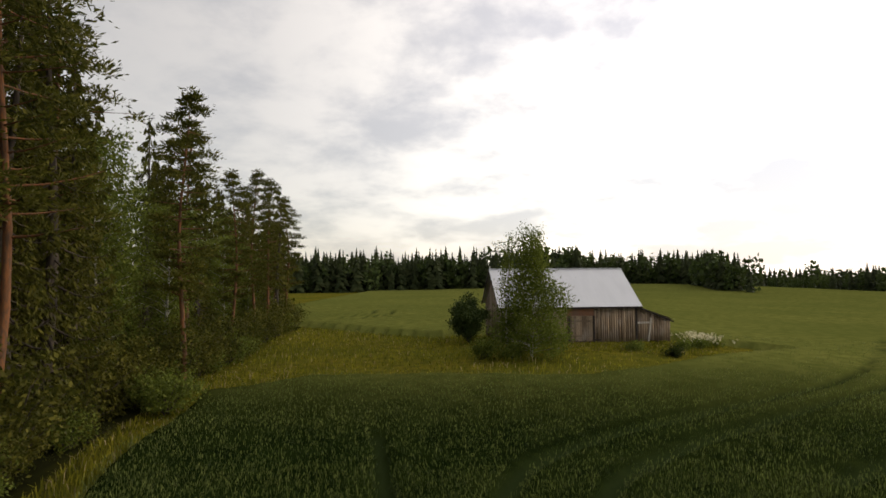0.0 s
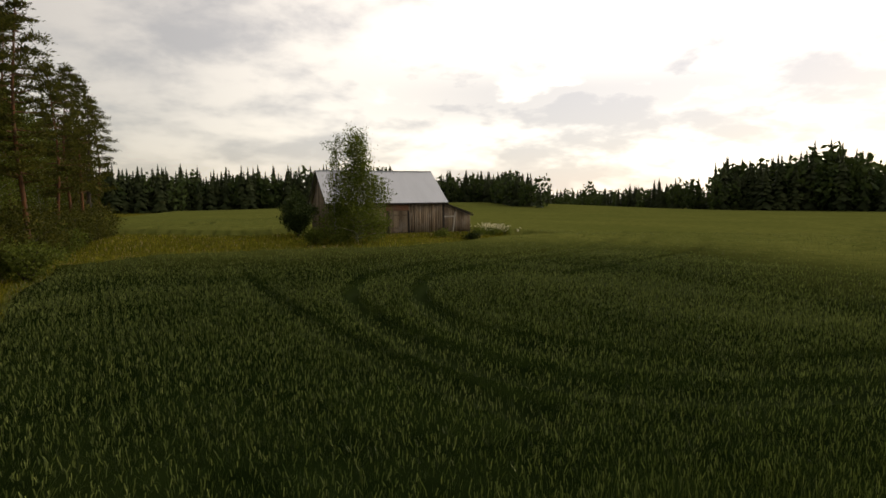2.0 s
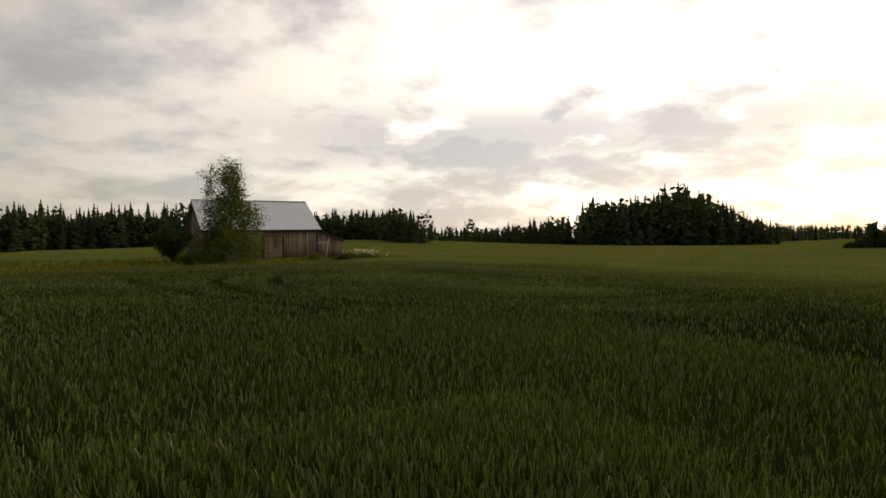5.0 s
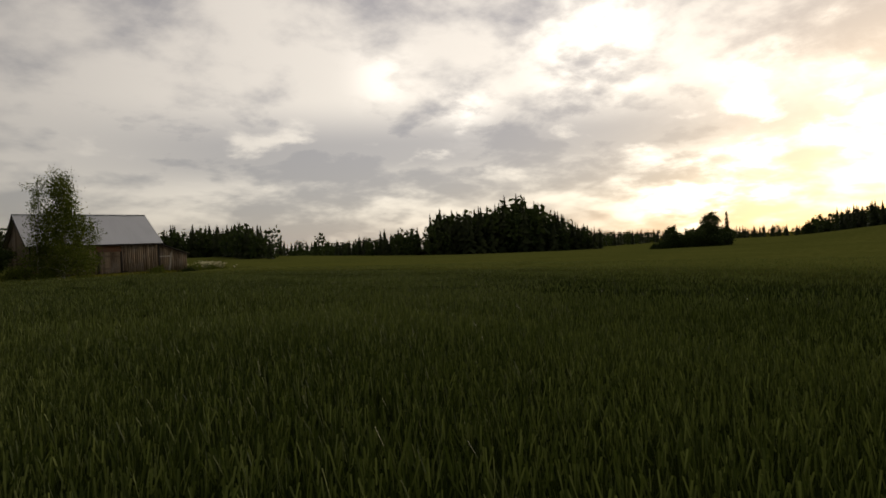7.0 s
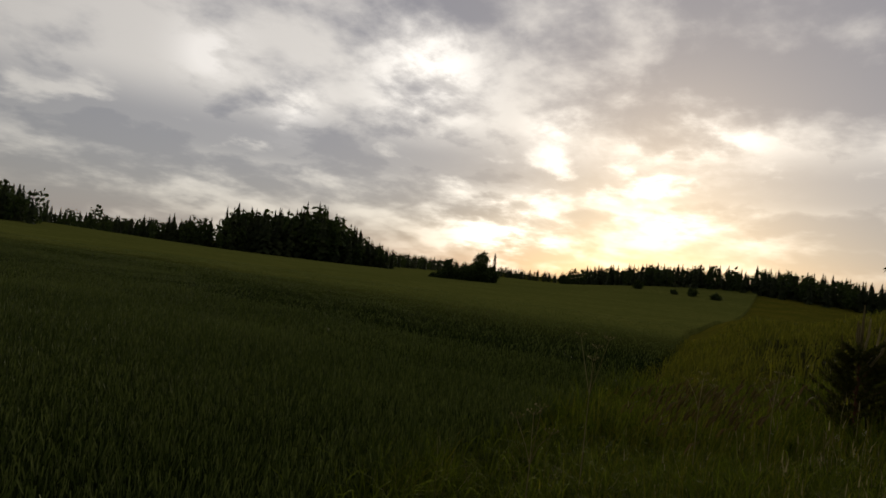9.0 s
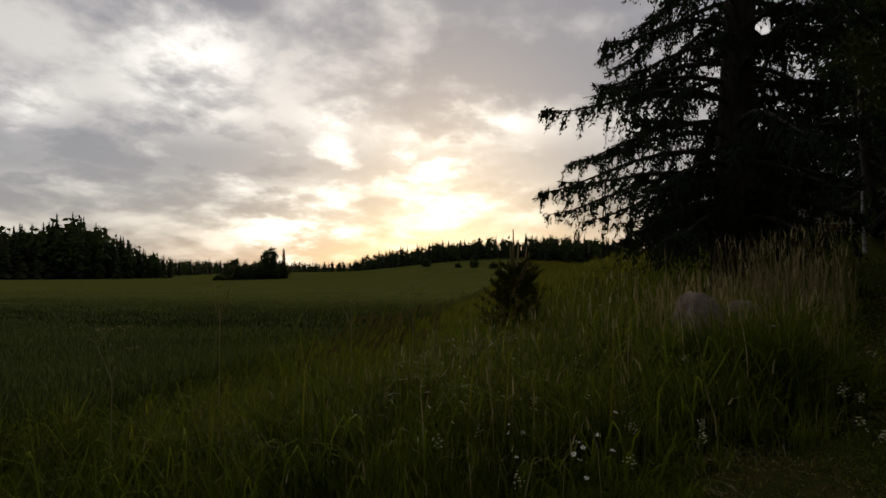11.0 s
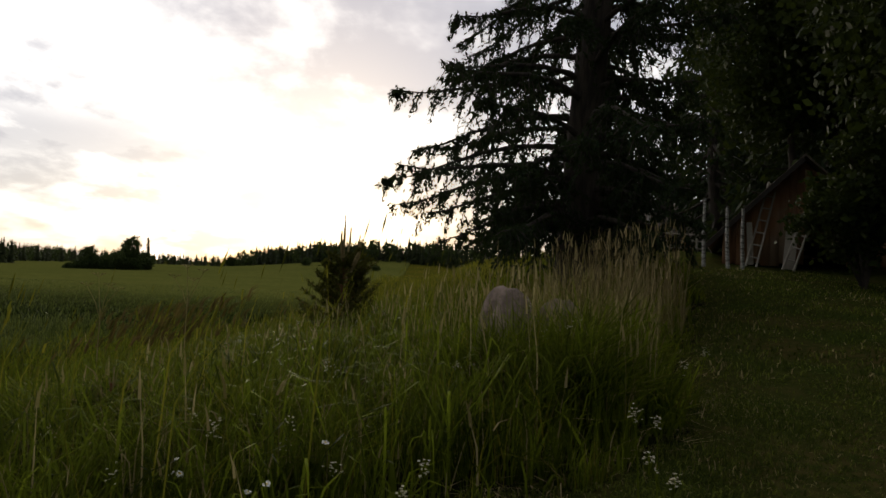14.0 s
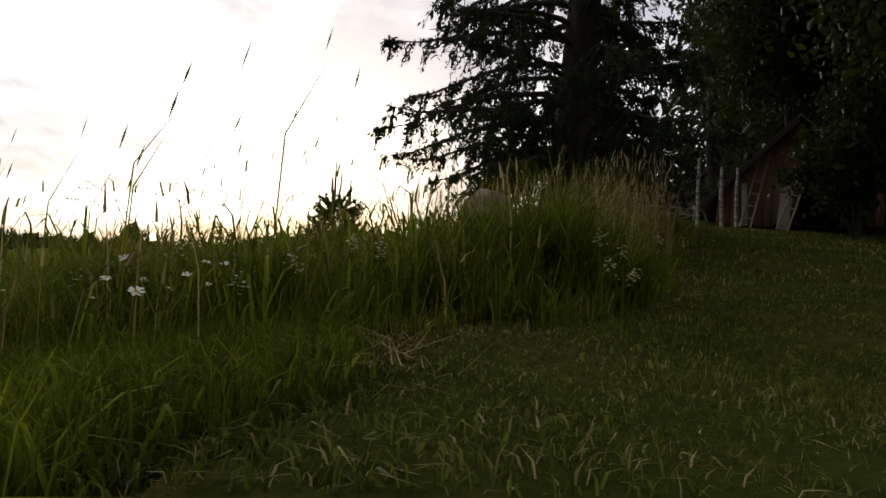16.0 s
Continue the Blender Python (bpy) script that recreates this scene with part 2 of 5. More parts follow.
PETAL = plain("white_petals", (0.75, 0.74, 0.66), 0.8, 0.0, 0.12, 9.0)
CREAM = plain("cream_petals", (0.74, 0.69, 0.48), 0.85, 0.0, 0.15, 9.0)
YELLOW = plain("yellow_flower", (0.62, 0.45, 0.04), 0.8, 0.0, 0.15, 9.0)


# ------------------------------------------------------------ mesh helpers
def mesh_from(name, verts, faces, mats, face_mats=None, smooth=False):
    """A mesh from an array of points and an array of faces of one size."""
    verts, faces = np.asarray(verts, np.float32).reshape(-1, 3), np.asarray(faces, np.int32)
    me = bpy.data.meshes.new(name)
    n, size = faces.shape
    me.vertices.add(len(verts))
    me.vertices.foreach_set("co", verts.ravel())
    me.loops.add(n * size)
    me.loops.foreach_set("vertex_index", faces.ravel())
    me.polygons.add(n)
    me.polygons.foreach_set("loop_start", np.arange(0, n * size, size, dtype=np.int32))
    me.polygons.foreach_set("loop_total", np.full(n, size, np.int32))
    for m in mats if isinstance(mats, (list, tuple)) else [mats]:
        me.materials.append(m)
    if face_mats is not None:
        me.polygons.foreach_set("material_index", np.asarray(face_mats, np.int32))
    if smooth:
        me.polygons.foreach_set("use_smooth", np.ones(n, bool))
    me.update(calc_edges=True)
    me.validate()
    return me


def child(name, me, parent, label=""):
    ob = new(name, me)
    ob.parent = parent
    return tagged(ob, label)


def part(name, bm, mat, parent, label="", smooth=False):
    me = bpy.data.meshes.new(name)
    bm.to_mesh(me)
    bm.free()
    me.materials.append(mat)
    if smooth:
        me.polygons.foreach_set("use_smooth", np.ones(len(me.polygons), bool))
    return child(name, me, parent, label)


def thing(name, m, label, category, group="", kind=""):
    ob = new(name)
    ob.empty_display_size = 0.2
    ob.matrix_basis = m
    return tagged(ob, label, category, group, kind)


def box(bm, lo, hi, turn=None, bevel=0.0):
    """Adds a box between two corners; turn: a matrix for it."""
    size = [max(b - a, 1e-4) for a, b in zip(lo, hi)]
    mid = [(a + b) / 2 for a, b in zip(lo, hi)]
    m = Matrix.Translation(mid) @ Matrix.Diagonal((*size, 1))
    r = bmesh.ops.create_cube(bm, size=1, matrix=(turn @ m) if turn else m)
    if bevel:
        edges = list({e for v in r["verts"] for e in v.link_edges})
        bmesh.ops.bevel(bm, geom=edges, offset=bevel, segments=1, affect="EDGES")


def tube(points, radii, sides=6):
    """Points and quads of a tapered tube along a line."""
    points, radii = np.asarray(points, float), np.asarray(radii, float)
    way = np.gradient(points, axis=0)
    way /= np.linalg.norm(way, axis=1, keepdims=True) + 1e-9
    side = np.cross(way, (0.31, 0.17, 0.93) if abs(way[0][2]) < 0.9 else (1, 0, 0))
    side /= np.linalg.norm(side, axis=1, keepdims=True) + 1e-9
    other = np.cross(way, side)
    a = np.arange(sides) * 2 * np.pi / sides
    ring = np.cos(a)[None, :, None] * side[:, None] + np.sin(a)[None, :, None] * other[:, None]
    verts = (points[:, None] + ring * radii[:, None, None]).reshape(-1, 3)
    i, j = np.meshgrid(np.arange(len(points) - 1), np.arange(sides), indexing="ij")
    k = (j + 1) % sides
    faces = np.stack([i * sides + j, i * sides + k, (i + 1) * sides + k, (i + 1) * sides + j], -1).reshape(-1, 4)
    return verts, faces


def joined(pieces):
    verts, faces, at = [], [], 0
    for v, f in pieces:
        verts.append(v)
        faces.append(f + at)
        at += len(v)
    return np.concatenate(verts), np.concatenate(faces)


def leaves(centers, way, length, width, rng, spread=0.8):
    """Rhombic leaves at the centres, along way with some spread."""
    n = len(centers)
    way = np.asarray(way, float) + rng.normal(0, spread, (n, 3))
    way /= np.linalg.norm(way, axis=1, keepdims=True) + 1e-9
    side = np.cross(way, rng.normal(0, 1, (n, 3)))
    side /= np.linalg.norm(side, axis=1, keepdims=True) + 1e-9
    size = rng.uniform(0.6, 1.3, (n, 1))
    a, b = way * length * 0.5 * size, side * width * 0.5 * size
    verts = np.stack([centers - a, centers + b, centers + a, centers - b], 1).reshape(-1, 3)
    return verts, np.arange(4 * n).reshape(-1, 4)


def blades(base, height, lean, width, rng, kink=0.55):
    """Grass blades: base points, heights, sideways lean at the tip (n x 2), width."""
    n = len(base)
    a = rng.uniform(0, 2 * np.pi, n)
    s = np.stack([np.cos(a), np.sin(a), 0 * a], 1) * (np.asarray(width) * 0.5).reshape(-1, 1)
    h = np.asarray(height).reshape(-1, 1)
    off = np.concatenate([lean, np.zeros((n, 1))], 1)
    mid = base + off * 0.25 + np.array([0, 0, kink]) * h
    tip = base + off + np.array([0, 0, 1.0]) * np.maximum(h - 0.35 * np.linalg.norm(lean, axis=1, keepdims=True), 0.3 * h)
    verts = np.stack([base - s, base + s, mid - s * 0.8, mid + s * 0.8, tip], 1).reshape(-1, 3)
    t = np.array([[0, 1, 3], [0, 3, 2], [2, 3, 4]])
    return verts, (np.arange(n)[:, None, None] * 5 + t[None]).reshape(-1, 3)


def arching(base, height, width, rng, out=0.75):
    """Long grass leaves that rise, bend over and hang at the tip."""
    n = len(base)
    a = rng.uniform(0, 2 * np.pi, n)
    d = np.stack([np.cos(a), np.sin(a), 0 * a], 1)
    s = np.stack([-np.sin(a), np.cos(a), 0 * a], 1) * (np.asarray(width) * 0.5)[:, None]
    h, reach = np.asarray(height)[:, None], (out * height * rng.uniform(0.5, 1.3, n))[:, None]
    drop = rng.uniform(0.0, 0.45, (n, 1))
    rows = []
    for t, up, wide in ((0, 0, 0.7), (0.18, 0.5, 1.0), (0.5, 0.86, 0.9), (0.8, 0.95, 0.6)):
        c = base + d * reach * t + np.array([0, 0, 1.0]) * h * (up - drop * t**3)
        rows += [c - s * wide, c + s * wide]
    rows.append(base + d * reach + np.array([0, 0, 1.0]) * h * (0.9 - drop))
    t = np.array([[0, 1, 3], [0, 3, 2], [2, 3, 5], [2, 5, 4], [4, 5, 7], [4, 7, 6], [6, 7, 8]])
    return np.stack(rows, 1).reshape(-1, 3), (np.arange(n)[:, None, None] * 9 + t[None]).reshape(-1, 3)


def smooth(a, b, x):
    f = np.clip((x - a) / (b - a), 0, 1)
    return f * f * (3 - 2 * f)


def ripple(x, y, s, p=0.0):
    """Cheap smooth unevenness between about -1 and 1."""
    return (np.sin(x * s + 1.3 * np.sin(y * s * 0.7 + p)) + np.sin(y * s * 1.13 + 1.7 * np.sin(x * s * 0.6 + 2 * p + 1))) * 0.5


# ------------------------------------------------------------ the lie of the land
def yard(x, y):
    """How far a place belongs to the yard and its verge: 0 in the fields, 1 on the lawn."""
    return 1 - smooth(-26.0, -21.5, y - 0.10 * np.maximum(x - 5, 0))


def land(x, y):
    x, y = np.asarray(x, float), np.asarray(y, float)
    d = np.maximum(0, x - 0.25 * y)
    g = -0.85 - 4.0 * (1 - np.exp(-d / 80))
    g = g + (-0.34 - g) * np.exp(-(((x - 10) / 15) ** 2 + ((y - 53) / 11) ** 2))
    g = g + 3.4 * np.exp(-(((x - 110) / 75) ** 2 + ((y - 250) / 80) ** 2))
    g = g + 11.0 * np.exp(-(((x - 340) / 110) ** 2 + ((y + 20) / 85) ** 2))
    lawn = -0.22 + 0.115 * np.clip(x + 5, 0, 17) * (1 - smooth(-31.5, -24.5, y))
    w = yard(x, y) * (1 - smooth(40, 120, np.abs(x)))
    g = g * (1 - w) + lawn * w
    rough = np.clip(np.hypot(x + 5, y + 25) / 40, 0.15, 1)
    return g + 0.05 * rough * ripple(x, y, 0.35)


def at_land(x, y, sink=0.0):
    return float(land(x, y)) - sink


def west_edge(y):
    """Where the wheat ends towards the wood."""
    return np.interp(y, [-22, -8, 2, 8.5, 12.6, 17.6, 24, 32, 130], [-11, -8.5, -6.9, -7.0, -8.0, -9.2, -10.7, -11.8, -31.4])


def crop(x, y):
    """Metres inside the wheat (negative outside)."""
    south = y - np.interp(x, [-12, -8, -5, -1, 6, 20, 60], [-21.6, -21.0, -20.6, -20.7, -20.5, -19.4, -15.7])
    west = x - west_edge(y) + 0.25 * ripple(x, y, 0.4)
    front = 36 + np.maximum(x - 8, 0) * 0.72 - np.maximum(-7 - x, 0) * 0.8
    back = np.where(x < 0, 58 - x, np.where(x < 10, 60.0, 62 - (x - 10) * 0.72))
    meadow = np.minimum(y - front, back - y) + 0.5 * ripple(x, y, 0.3, 2.0)
    return np.minimum(np.minimum(south, west), -meadow)


def grid_lines(start, lo, hi, end, fine, grow):
    inner = list(np.arange(lo, hi + fine, fine))
    step, v, right = fine, inner[-1], []
    while v < end:
        step *= grow
        v += step
        right.append(v)
    step, v, left = fine, inner[0], []
    while v > start:
        step *= grow
        v -= step
        left.append(v)
    return np.array(left[::-1] + inner + right)


def sheet(name, xs, ys, height, mat):
    gx, gy = np.meshgrid(xs, ys)
    verts = np.stack([gx, gy, height(gx, gy)], -1).reshape(-1, 3)
    i, j = np.meshgrid(np.arange(len(ys) - 1), np.arange(len(xs) - 1), indexing="ij")
    a = (i * len(xs) + j).ravel()
    faces = np.stack([a, a + 1, a + 1 + len(xs), a + len(xs)], 1)
    return new(name, mesh_from(name, verts, faces, mat, smooth=True))


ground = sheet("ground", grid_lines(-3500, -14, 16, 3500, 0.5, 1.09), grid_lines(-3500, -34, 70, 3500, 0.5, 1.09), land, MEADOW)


def paint(ob, name, value):
    """Stores a value for every point of a sheet, from its place."""
    co = np.empty(len(ob.data.vertices) * 3, np.float32)
    ob.data.vertices.foreach_get("co", co)
    co = co.reshape(-1, 3)
    ob.data.attributes.new(name, "FLOAT", "POINT").data.foreach_set("value", np.asarray(value(co[:, 0], co[:, 1]), np.float32))


# where ground is painted dark for shade: the verge and the wood floor
paint(ground, "painted_shade", lambda x, y: np.maximum(yard(x, y) * (1 - smooth(20, 40, np.abs(x))), smooth(0.6, 2.3, west_edge(y) - x) * smooth(-24, -18, y) * (1 - smooth(30, 48, y))))
tagged(ground, "rolling farmland with yellow-green meadow grass", "ground", kind="structure")


def lawn_inside(x, y):
    """Metres inside the mown lawn."""
    edge = np.interp(x, [-9, -6.3, -5.6, -4.9, -4.4, -4.15, -3.7, -2.6, 2.6, 12], [-24.6, -25.4, -25.9, -25.75, -25.95, -26.5, -27.0, -27.6, -30.1, -33.0])
    return edge - y + 0.10 * ripple(x, y, 2.3)


lawn = sheet("lawn", grid_lines(-30, -8, 4, 34, 0.12, 1.12), grid_lines(-60, -31, -23, -20, 0.12, 1.12),
             lambda x, y: land(x, y) + 0.012 * ripple(x, y, 5.0) + np.where(lawn_inside(x, y) > 0, 0.02, -0.25), LAWN)
tagged(lawn, "mown lawn, green with dry brown patches", "lawn", kind="structure")

# ------------------------------------------------------------ the wheat field, with its wheel tracks


def curve_points(knots, count):
    """A smooth line through knots."""
    p = np.array(knots, float)
    p = np.concatenate([[2 * p[0] - p[1]], p, [2 * p[-1] - p[-2]]])
    out = []
    for i in range(1, len(p) - 2):
        for t in np.linspace(0, 1, count, endpoint=False):
            a, b, c, d = p[i - 1 : i + 3]
            out.append(0.5 * (2 * b + (c - a) * t + (2 * a - 5 * b + 4 * c - d) * t * t + (3 * b - a - 3 * c + d) * t**3))
    return np.array(out + [p[-2]])


INNER = curve_points([(60, 73), (45.4, 60.1), (33.6, 44.6), (25.5, 36.6), (14.2, 28.0), (6.6, 21.4), (4.1, 18.0), (3.1, 14.5), (3.0, 11.3), (3.6, 9.2), (4.9, 7.7), (6.6, 6.7), (9.5, 6.0), (20, 6.4), (45, 9)], 14)
OUTER = curve_points([(60, 77), (44.0, 62.5), (31.5, 46.6), (22.5, 36.8), (12.1, 29.0), (4.0, 22.3), (1.6, 18.4), (1.0, 15.2), (1.1, 12.3), (1.5, 9.5), (2.1, 7.4), (3.0, 6.1), (4.3, 5.2), (6.5, 4.5), (12, 3.9), (24, 4.6), (45, 7)], 14)
ROW_A = curve_points([(-2.4, 24), (-1.6, 18.5), (-0.9, 14.2), (-0.2, 11.2), (0.7, 7.6), (2.2, 4.0)], 14)
SIDE_C = curve_points([(47, 53), (40.0, 44.0), (29.6, 33.7), (19.3, 26.0), (10.9, 19.5)], 14)
SIDE_D = curve_points([(46, 32.8), (60, 43), (75, 54.9), (110, 79)], 14)
SIDE_E = curve_points([(48, 31.6), (62, 41.6), (77, 53.4), (112, 77)], 14)
FAR_A = curve_points([(-14, 84), (-11, 92.6), (-11.5, 100)], 10)
FAR_B = curve_points([(-11, 84), (-8, 92), (-8.5, 99)], 10)


def near_line(x, y, line):
    """Distance to the nearest point of a dense line."""
    x, y = np.asarray(x, float), np.asarray(y, float)
    flat = np.stack([x.ravel(), y.ravel()], 1).astype(np.float32)
    out = np.full(len(flat), 9.0, np.float32)
    pts = line.astype(np.float32)
    lo, hi = pts.min(0) - 1, pts.max(0) + 1
    ok = np.flatnonzero(((flat > lo) & (flat < hi)).all(1))
    for i in range(0, len(ok), 20000):
        q = ok[i : i + 20000]
        d = ((flat[q][:, None] - pts[None]) ** 2).sum(-1).min(1)
        out[q] = np.sqrt(d)
    return out.reshape(x.shape)


def dense(line, step=0.15):
    seg = np.linalg.norm(np.diff(line, axis=0), axis=1)
    out = [line[i] + (line[i + 1] - line[i]) * t for i in range(len(line) - 1) if seg[i] < 12 for t in np.linspace(0, 1, max(2, int(seg[i] / step)), endpoint=False)]
    return np.array(out)


TRACK_LINES = [dense(t) for t in (INNER, OUTER, SIDE_C, SIDE_D, SIDE_E, FAR_A, FAR_B)]
FAINT_LINES = [dense(t) for t in (ROW_A,)]


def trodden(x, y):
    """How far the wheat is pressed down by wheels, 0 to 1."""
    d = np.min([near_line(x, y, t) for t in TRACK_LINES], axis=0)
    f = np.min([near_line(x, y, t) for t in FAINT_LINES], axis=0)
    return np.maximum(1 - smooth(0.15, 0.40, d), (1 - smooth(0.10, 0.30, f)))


def canopy_height(x, y):
    inside = smooth(0.0, 0.2, crop(x, y))
    near = (1 - smooth(18, 34, x)) * (1 - smooth(24, 42, y))
    top = 0.58 - 0.26 * near + 0.03 * ripple(x, y, 0.8) + 0.02 * ripple(x, y, 3.1, 1.0)
    top = top * (1 - 0.75 * trodden(x, y))
    return land(x, y) + np.where(inside > 0, inside * top, 0) - 0.4 * (1 - smooth(-0.2, 0.05, crop(x, y)))


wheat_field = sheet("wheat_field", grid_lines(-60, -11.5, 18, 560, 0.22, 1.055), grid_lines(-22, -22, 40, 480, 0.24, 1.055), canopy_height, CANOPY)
# wheel tracks get their groove shade as colour
paint(wheat_field, "painted_shade", trodden)
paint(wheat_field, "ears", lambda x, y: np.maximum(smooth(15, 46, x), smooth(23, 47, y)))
tagged(wheat_field, "green unripe wheat field crossed by tractor wheel tracks", "field", kind="stuff")


def scatter(rng, n, x0, x1, y0, y1):
    return rng.uniform(x0, x1, n), rng.uniform(y0, y1, n)


def spikes(base, tip, width, rng):
    """Slim upright triangles from base to tip."""
    n = len(base)
    a = rng.uniform(0, 2 * np.pi, n)
    s = np.stack([np.cos(a), np.sin(a), 0 * a], 1) * (np.asarray(width) * 0.5 * np.ones(n))[:, None]
    return np.stack([base - s, base + s, tip], 1).reshape(-1, 3), np.arange(3 * n).reshape(-1, 3)


def wheat_plants():
    """Upright wheat leaves and ears, thinning out with distance from the flown-over part of the field."""
    rng = np.random.default_rng(4)
    verts, faces, mats, at = [], [], [], 0
    zones = [(-7.0, 2.0, -21.5, -4, 98000, 1.0), (-5.5, 8, -21.5, 2, 80000, 1.0), (-10.5, 16, 2, 20, 66000, 1.5), (-10.5, 26, 20, 38, 36000, 2.1), (8, 40, -20, 20, 42000, 2.2), (-11, -5.5, -21.8, 2, 20000, 1.3),
             (16, 70, -16, 60, 34000, 3.8), (-20, 20, 58, 120, 9000, 3.6)]
    for x0, x1, y0, y1, n, size in zones:
        x, y = scatter(rng, n, x0, x1, y0, y1)
        # drill rows run with the headland
        turn = 0.22
        u = x * math.cos(turn) + y * math.sin(turn)
        u = np.round(u / 0.25) * 0.25 * 0.34 + u * 0.66
        x = (u - y * math.sin(turn)) / math.cos(turn)
        ok = (crop(x, y) > 0.03) & (trodden(x, y) < 0.3)
        x, y = x[ok], y[ok]
        n = len(x)
        grow = np.sqrt(size)
        tall = 0.66 + 0.05 * ripple(x, y, 0.8) + rng.normal(0, 0.05, n)
        base = np.stack([x, y, land(x, y) + 0.22], 1)
        for low, high, out, wide in ((0.0, 0.26, 0.06, 0.006), (0.04, 0.24, 0.10, 0.0055)):
            b0 = base + np.array([0, 0, low])
            tip = base + np.concatenate([rng.normal(0, out, (n, 2)) * grow, (rng.uniform(0.65, 1.0, n) * high)[:, None]], 1)
            v, f = spikes(b0, tip, wide * size**0.85, rng)
            verts.append(v), faces.append(f + at), mats.append(np.zeros(len(f)))
            at += len(v)
        # the ear on its straw
        pick = rng.random(n) < 0.8
        b0 = base[pick] + np.concatenate([rng.normal(0, 0.03, (pick.sum(), 2)) * grow, (tall[pick] - 0.32)[:, None]], 1)
        n = len(b0)
        a = rng.uniform(0, 2 * np.pi, n)
        s = np.stack([np.cos(a), np.sin(a), 0 * a], 1) * (0.0043 if size < 1.2 else 0.0040 * size**0.85)
        top = b0 + np.concatenate([rng.normal(0, 0.018, (n, 2)), rng.uniform(0.05, 0.085, (n, 1)) * (1.0 if size < 1.2 else 0.62 * 1.25 * grow**0.8)], 1)
        if size < 1.5:
            v, f = spikes(np.concatenate([base[pick][:, :2], b0[:, 2:] - 0.2], 1), b0 + np.array([0, 0, 0.04]), 0.0045 * size, rng)
            verts.append(v), faces.append(f + at), mats.append(np.zeros(len(f)))
            at += len(v)
        b0 = b0 - np.array([0, 0, 0.02])
        v = np.stack([b0 - s * 0.8, b0 + s * 0.8, top - s, top + s], 1).reshape(-1, 3)
        t = np.array([[0, 1, 2], [2, 1, 3]])
        f = (np.arange(n)[:, None, None] * 4 + t[None]).reshape(-1, 3)
        verts.append(v), faces.append(f + at), mats.append(np.ones(len(f)))
        at += len(v)
    ob = new("wheat_plants", mesh_from("wheat_plants", np.concatenate(verts), np.concatenate(faces), [WHEAT, EAR], np.concatenate(mats)))
    tagged(ob, "dense upright green wheat stems with pale ears", "wheat", kind="stuff")


wheat_plants()


# ------------------------------------------------------------ trees
def trunk_line(h, bend, rng, n=9):
    t = np.linspace(0, 1, n)
    a = rng.uniform(0, 6.28)
    off = bend * h * (t**1.5)
    wob = 0.01 * h * np.sin(t * 7 + a)
    return np.stack([off + wob, wob * 0.7, t * h], 1), t


def on_line(line, t):
    n = len(line) - 1
    i = np.clip((np.asarray(t) * n).astype(int), 0, n - 1)
    f = (np.asarray(t) * n - i)[:, None]
    return line[i] * (1 - f) + line[i + 1] * f


def build_tree(name, m, label, trunk, limbs, leaf, bark, leaf_mat, category="tree", group=""):
    root = thing(name, m, label, category, group)
    child("trunk", mesh_from("trunk", *trunk, bark, smooth=True), root)
    if limbs is not None:
        child("branchwork", mesh_from("branchwork", *limbs, bark, smooth=True), root)
    child("crown", mesh_from("crown", *leaf, leaf_mat), root)
    return root


def pine(m, h, seed, label, low=0.42, reach=2.6, density=1.0, group="", needle=None, lean=0.01):
    rng = np.random.default_rng(seed)
    line, t = trunk_line(h, lean, rng)
    r0 = 0.0085 * h + 0.02
    trunk = tube(line, r0 * (1 - 0.88 * t), 9)
    limbs, spots = [], []
    count = int(52 * density)
    for i in range(count):
        f = low + (0.985 - low) * ((i + rng.random()) / count)
        start = on_line(line, np.array([f]))[0]
        a = i * 2.4 + rng.normal(0, 0.5)
        u = (1 - f) / (1 - low)
        out = reach * (0.16 + 0.9 * min(1.0, u * 1.9) ** 0.8 * (0.75 + 0.25 * (1 - u))) * rng.uniform(0.55, 1.2)
        rise = out * rng.uniform(-0.18, 0.34)
        k = np.linspace(0, 1, 4)[:, None]
        pts = start + k * np.array([math.cos(a) * out, math.sin(a) * out, 0]) + (k**1.6) * np.array([0, 0, rise])
        limbs.append(tube(pts, (0.05 * (1.15 - f) + 0.012) * np.array([1, 0.75, 0.5, 0.2]), 4))
        for j in range(4):
            g = rng.uniform(0.5, 1.03)
            spots.append(on_line(pts, np.array([min(g, 0.999)]))[0] + rng.normal(0, 1, 3) * np.array([0.22, 0.22, 0.08]) * out * 0.6)
    spots.append(line[-1])
    spots = np.array(spots)
    each = 34
    c = np.repeat(spots, each, 0) + rng.normal(0, 1, (len(spots) * each, 3)) * np.array([0.27, 0.27, 0.11]) * (0.55 + 0.15 * reach)
    way = (c - np.repeat(spots, each, 0)) + np.array([0, 0, 0.16])
    leaf = leaves(c, way * 2.2, 0.27, 0.075, rng, 0.3)
    return build_tree("pine_tree", m, label, trunk, joined(limbs), leaf, PINE_BARK, needle or NEEDLE, "pine", group)


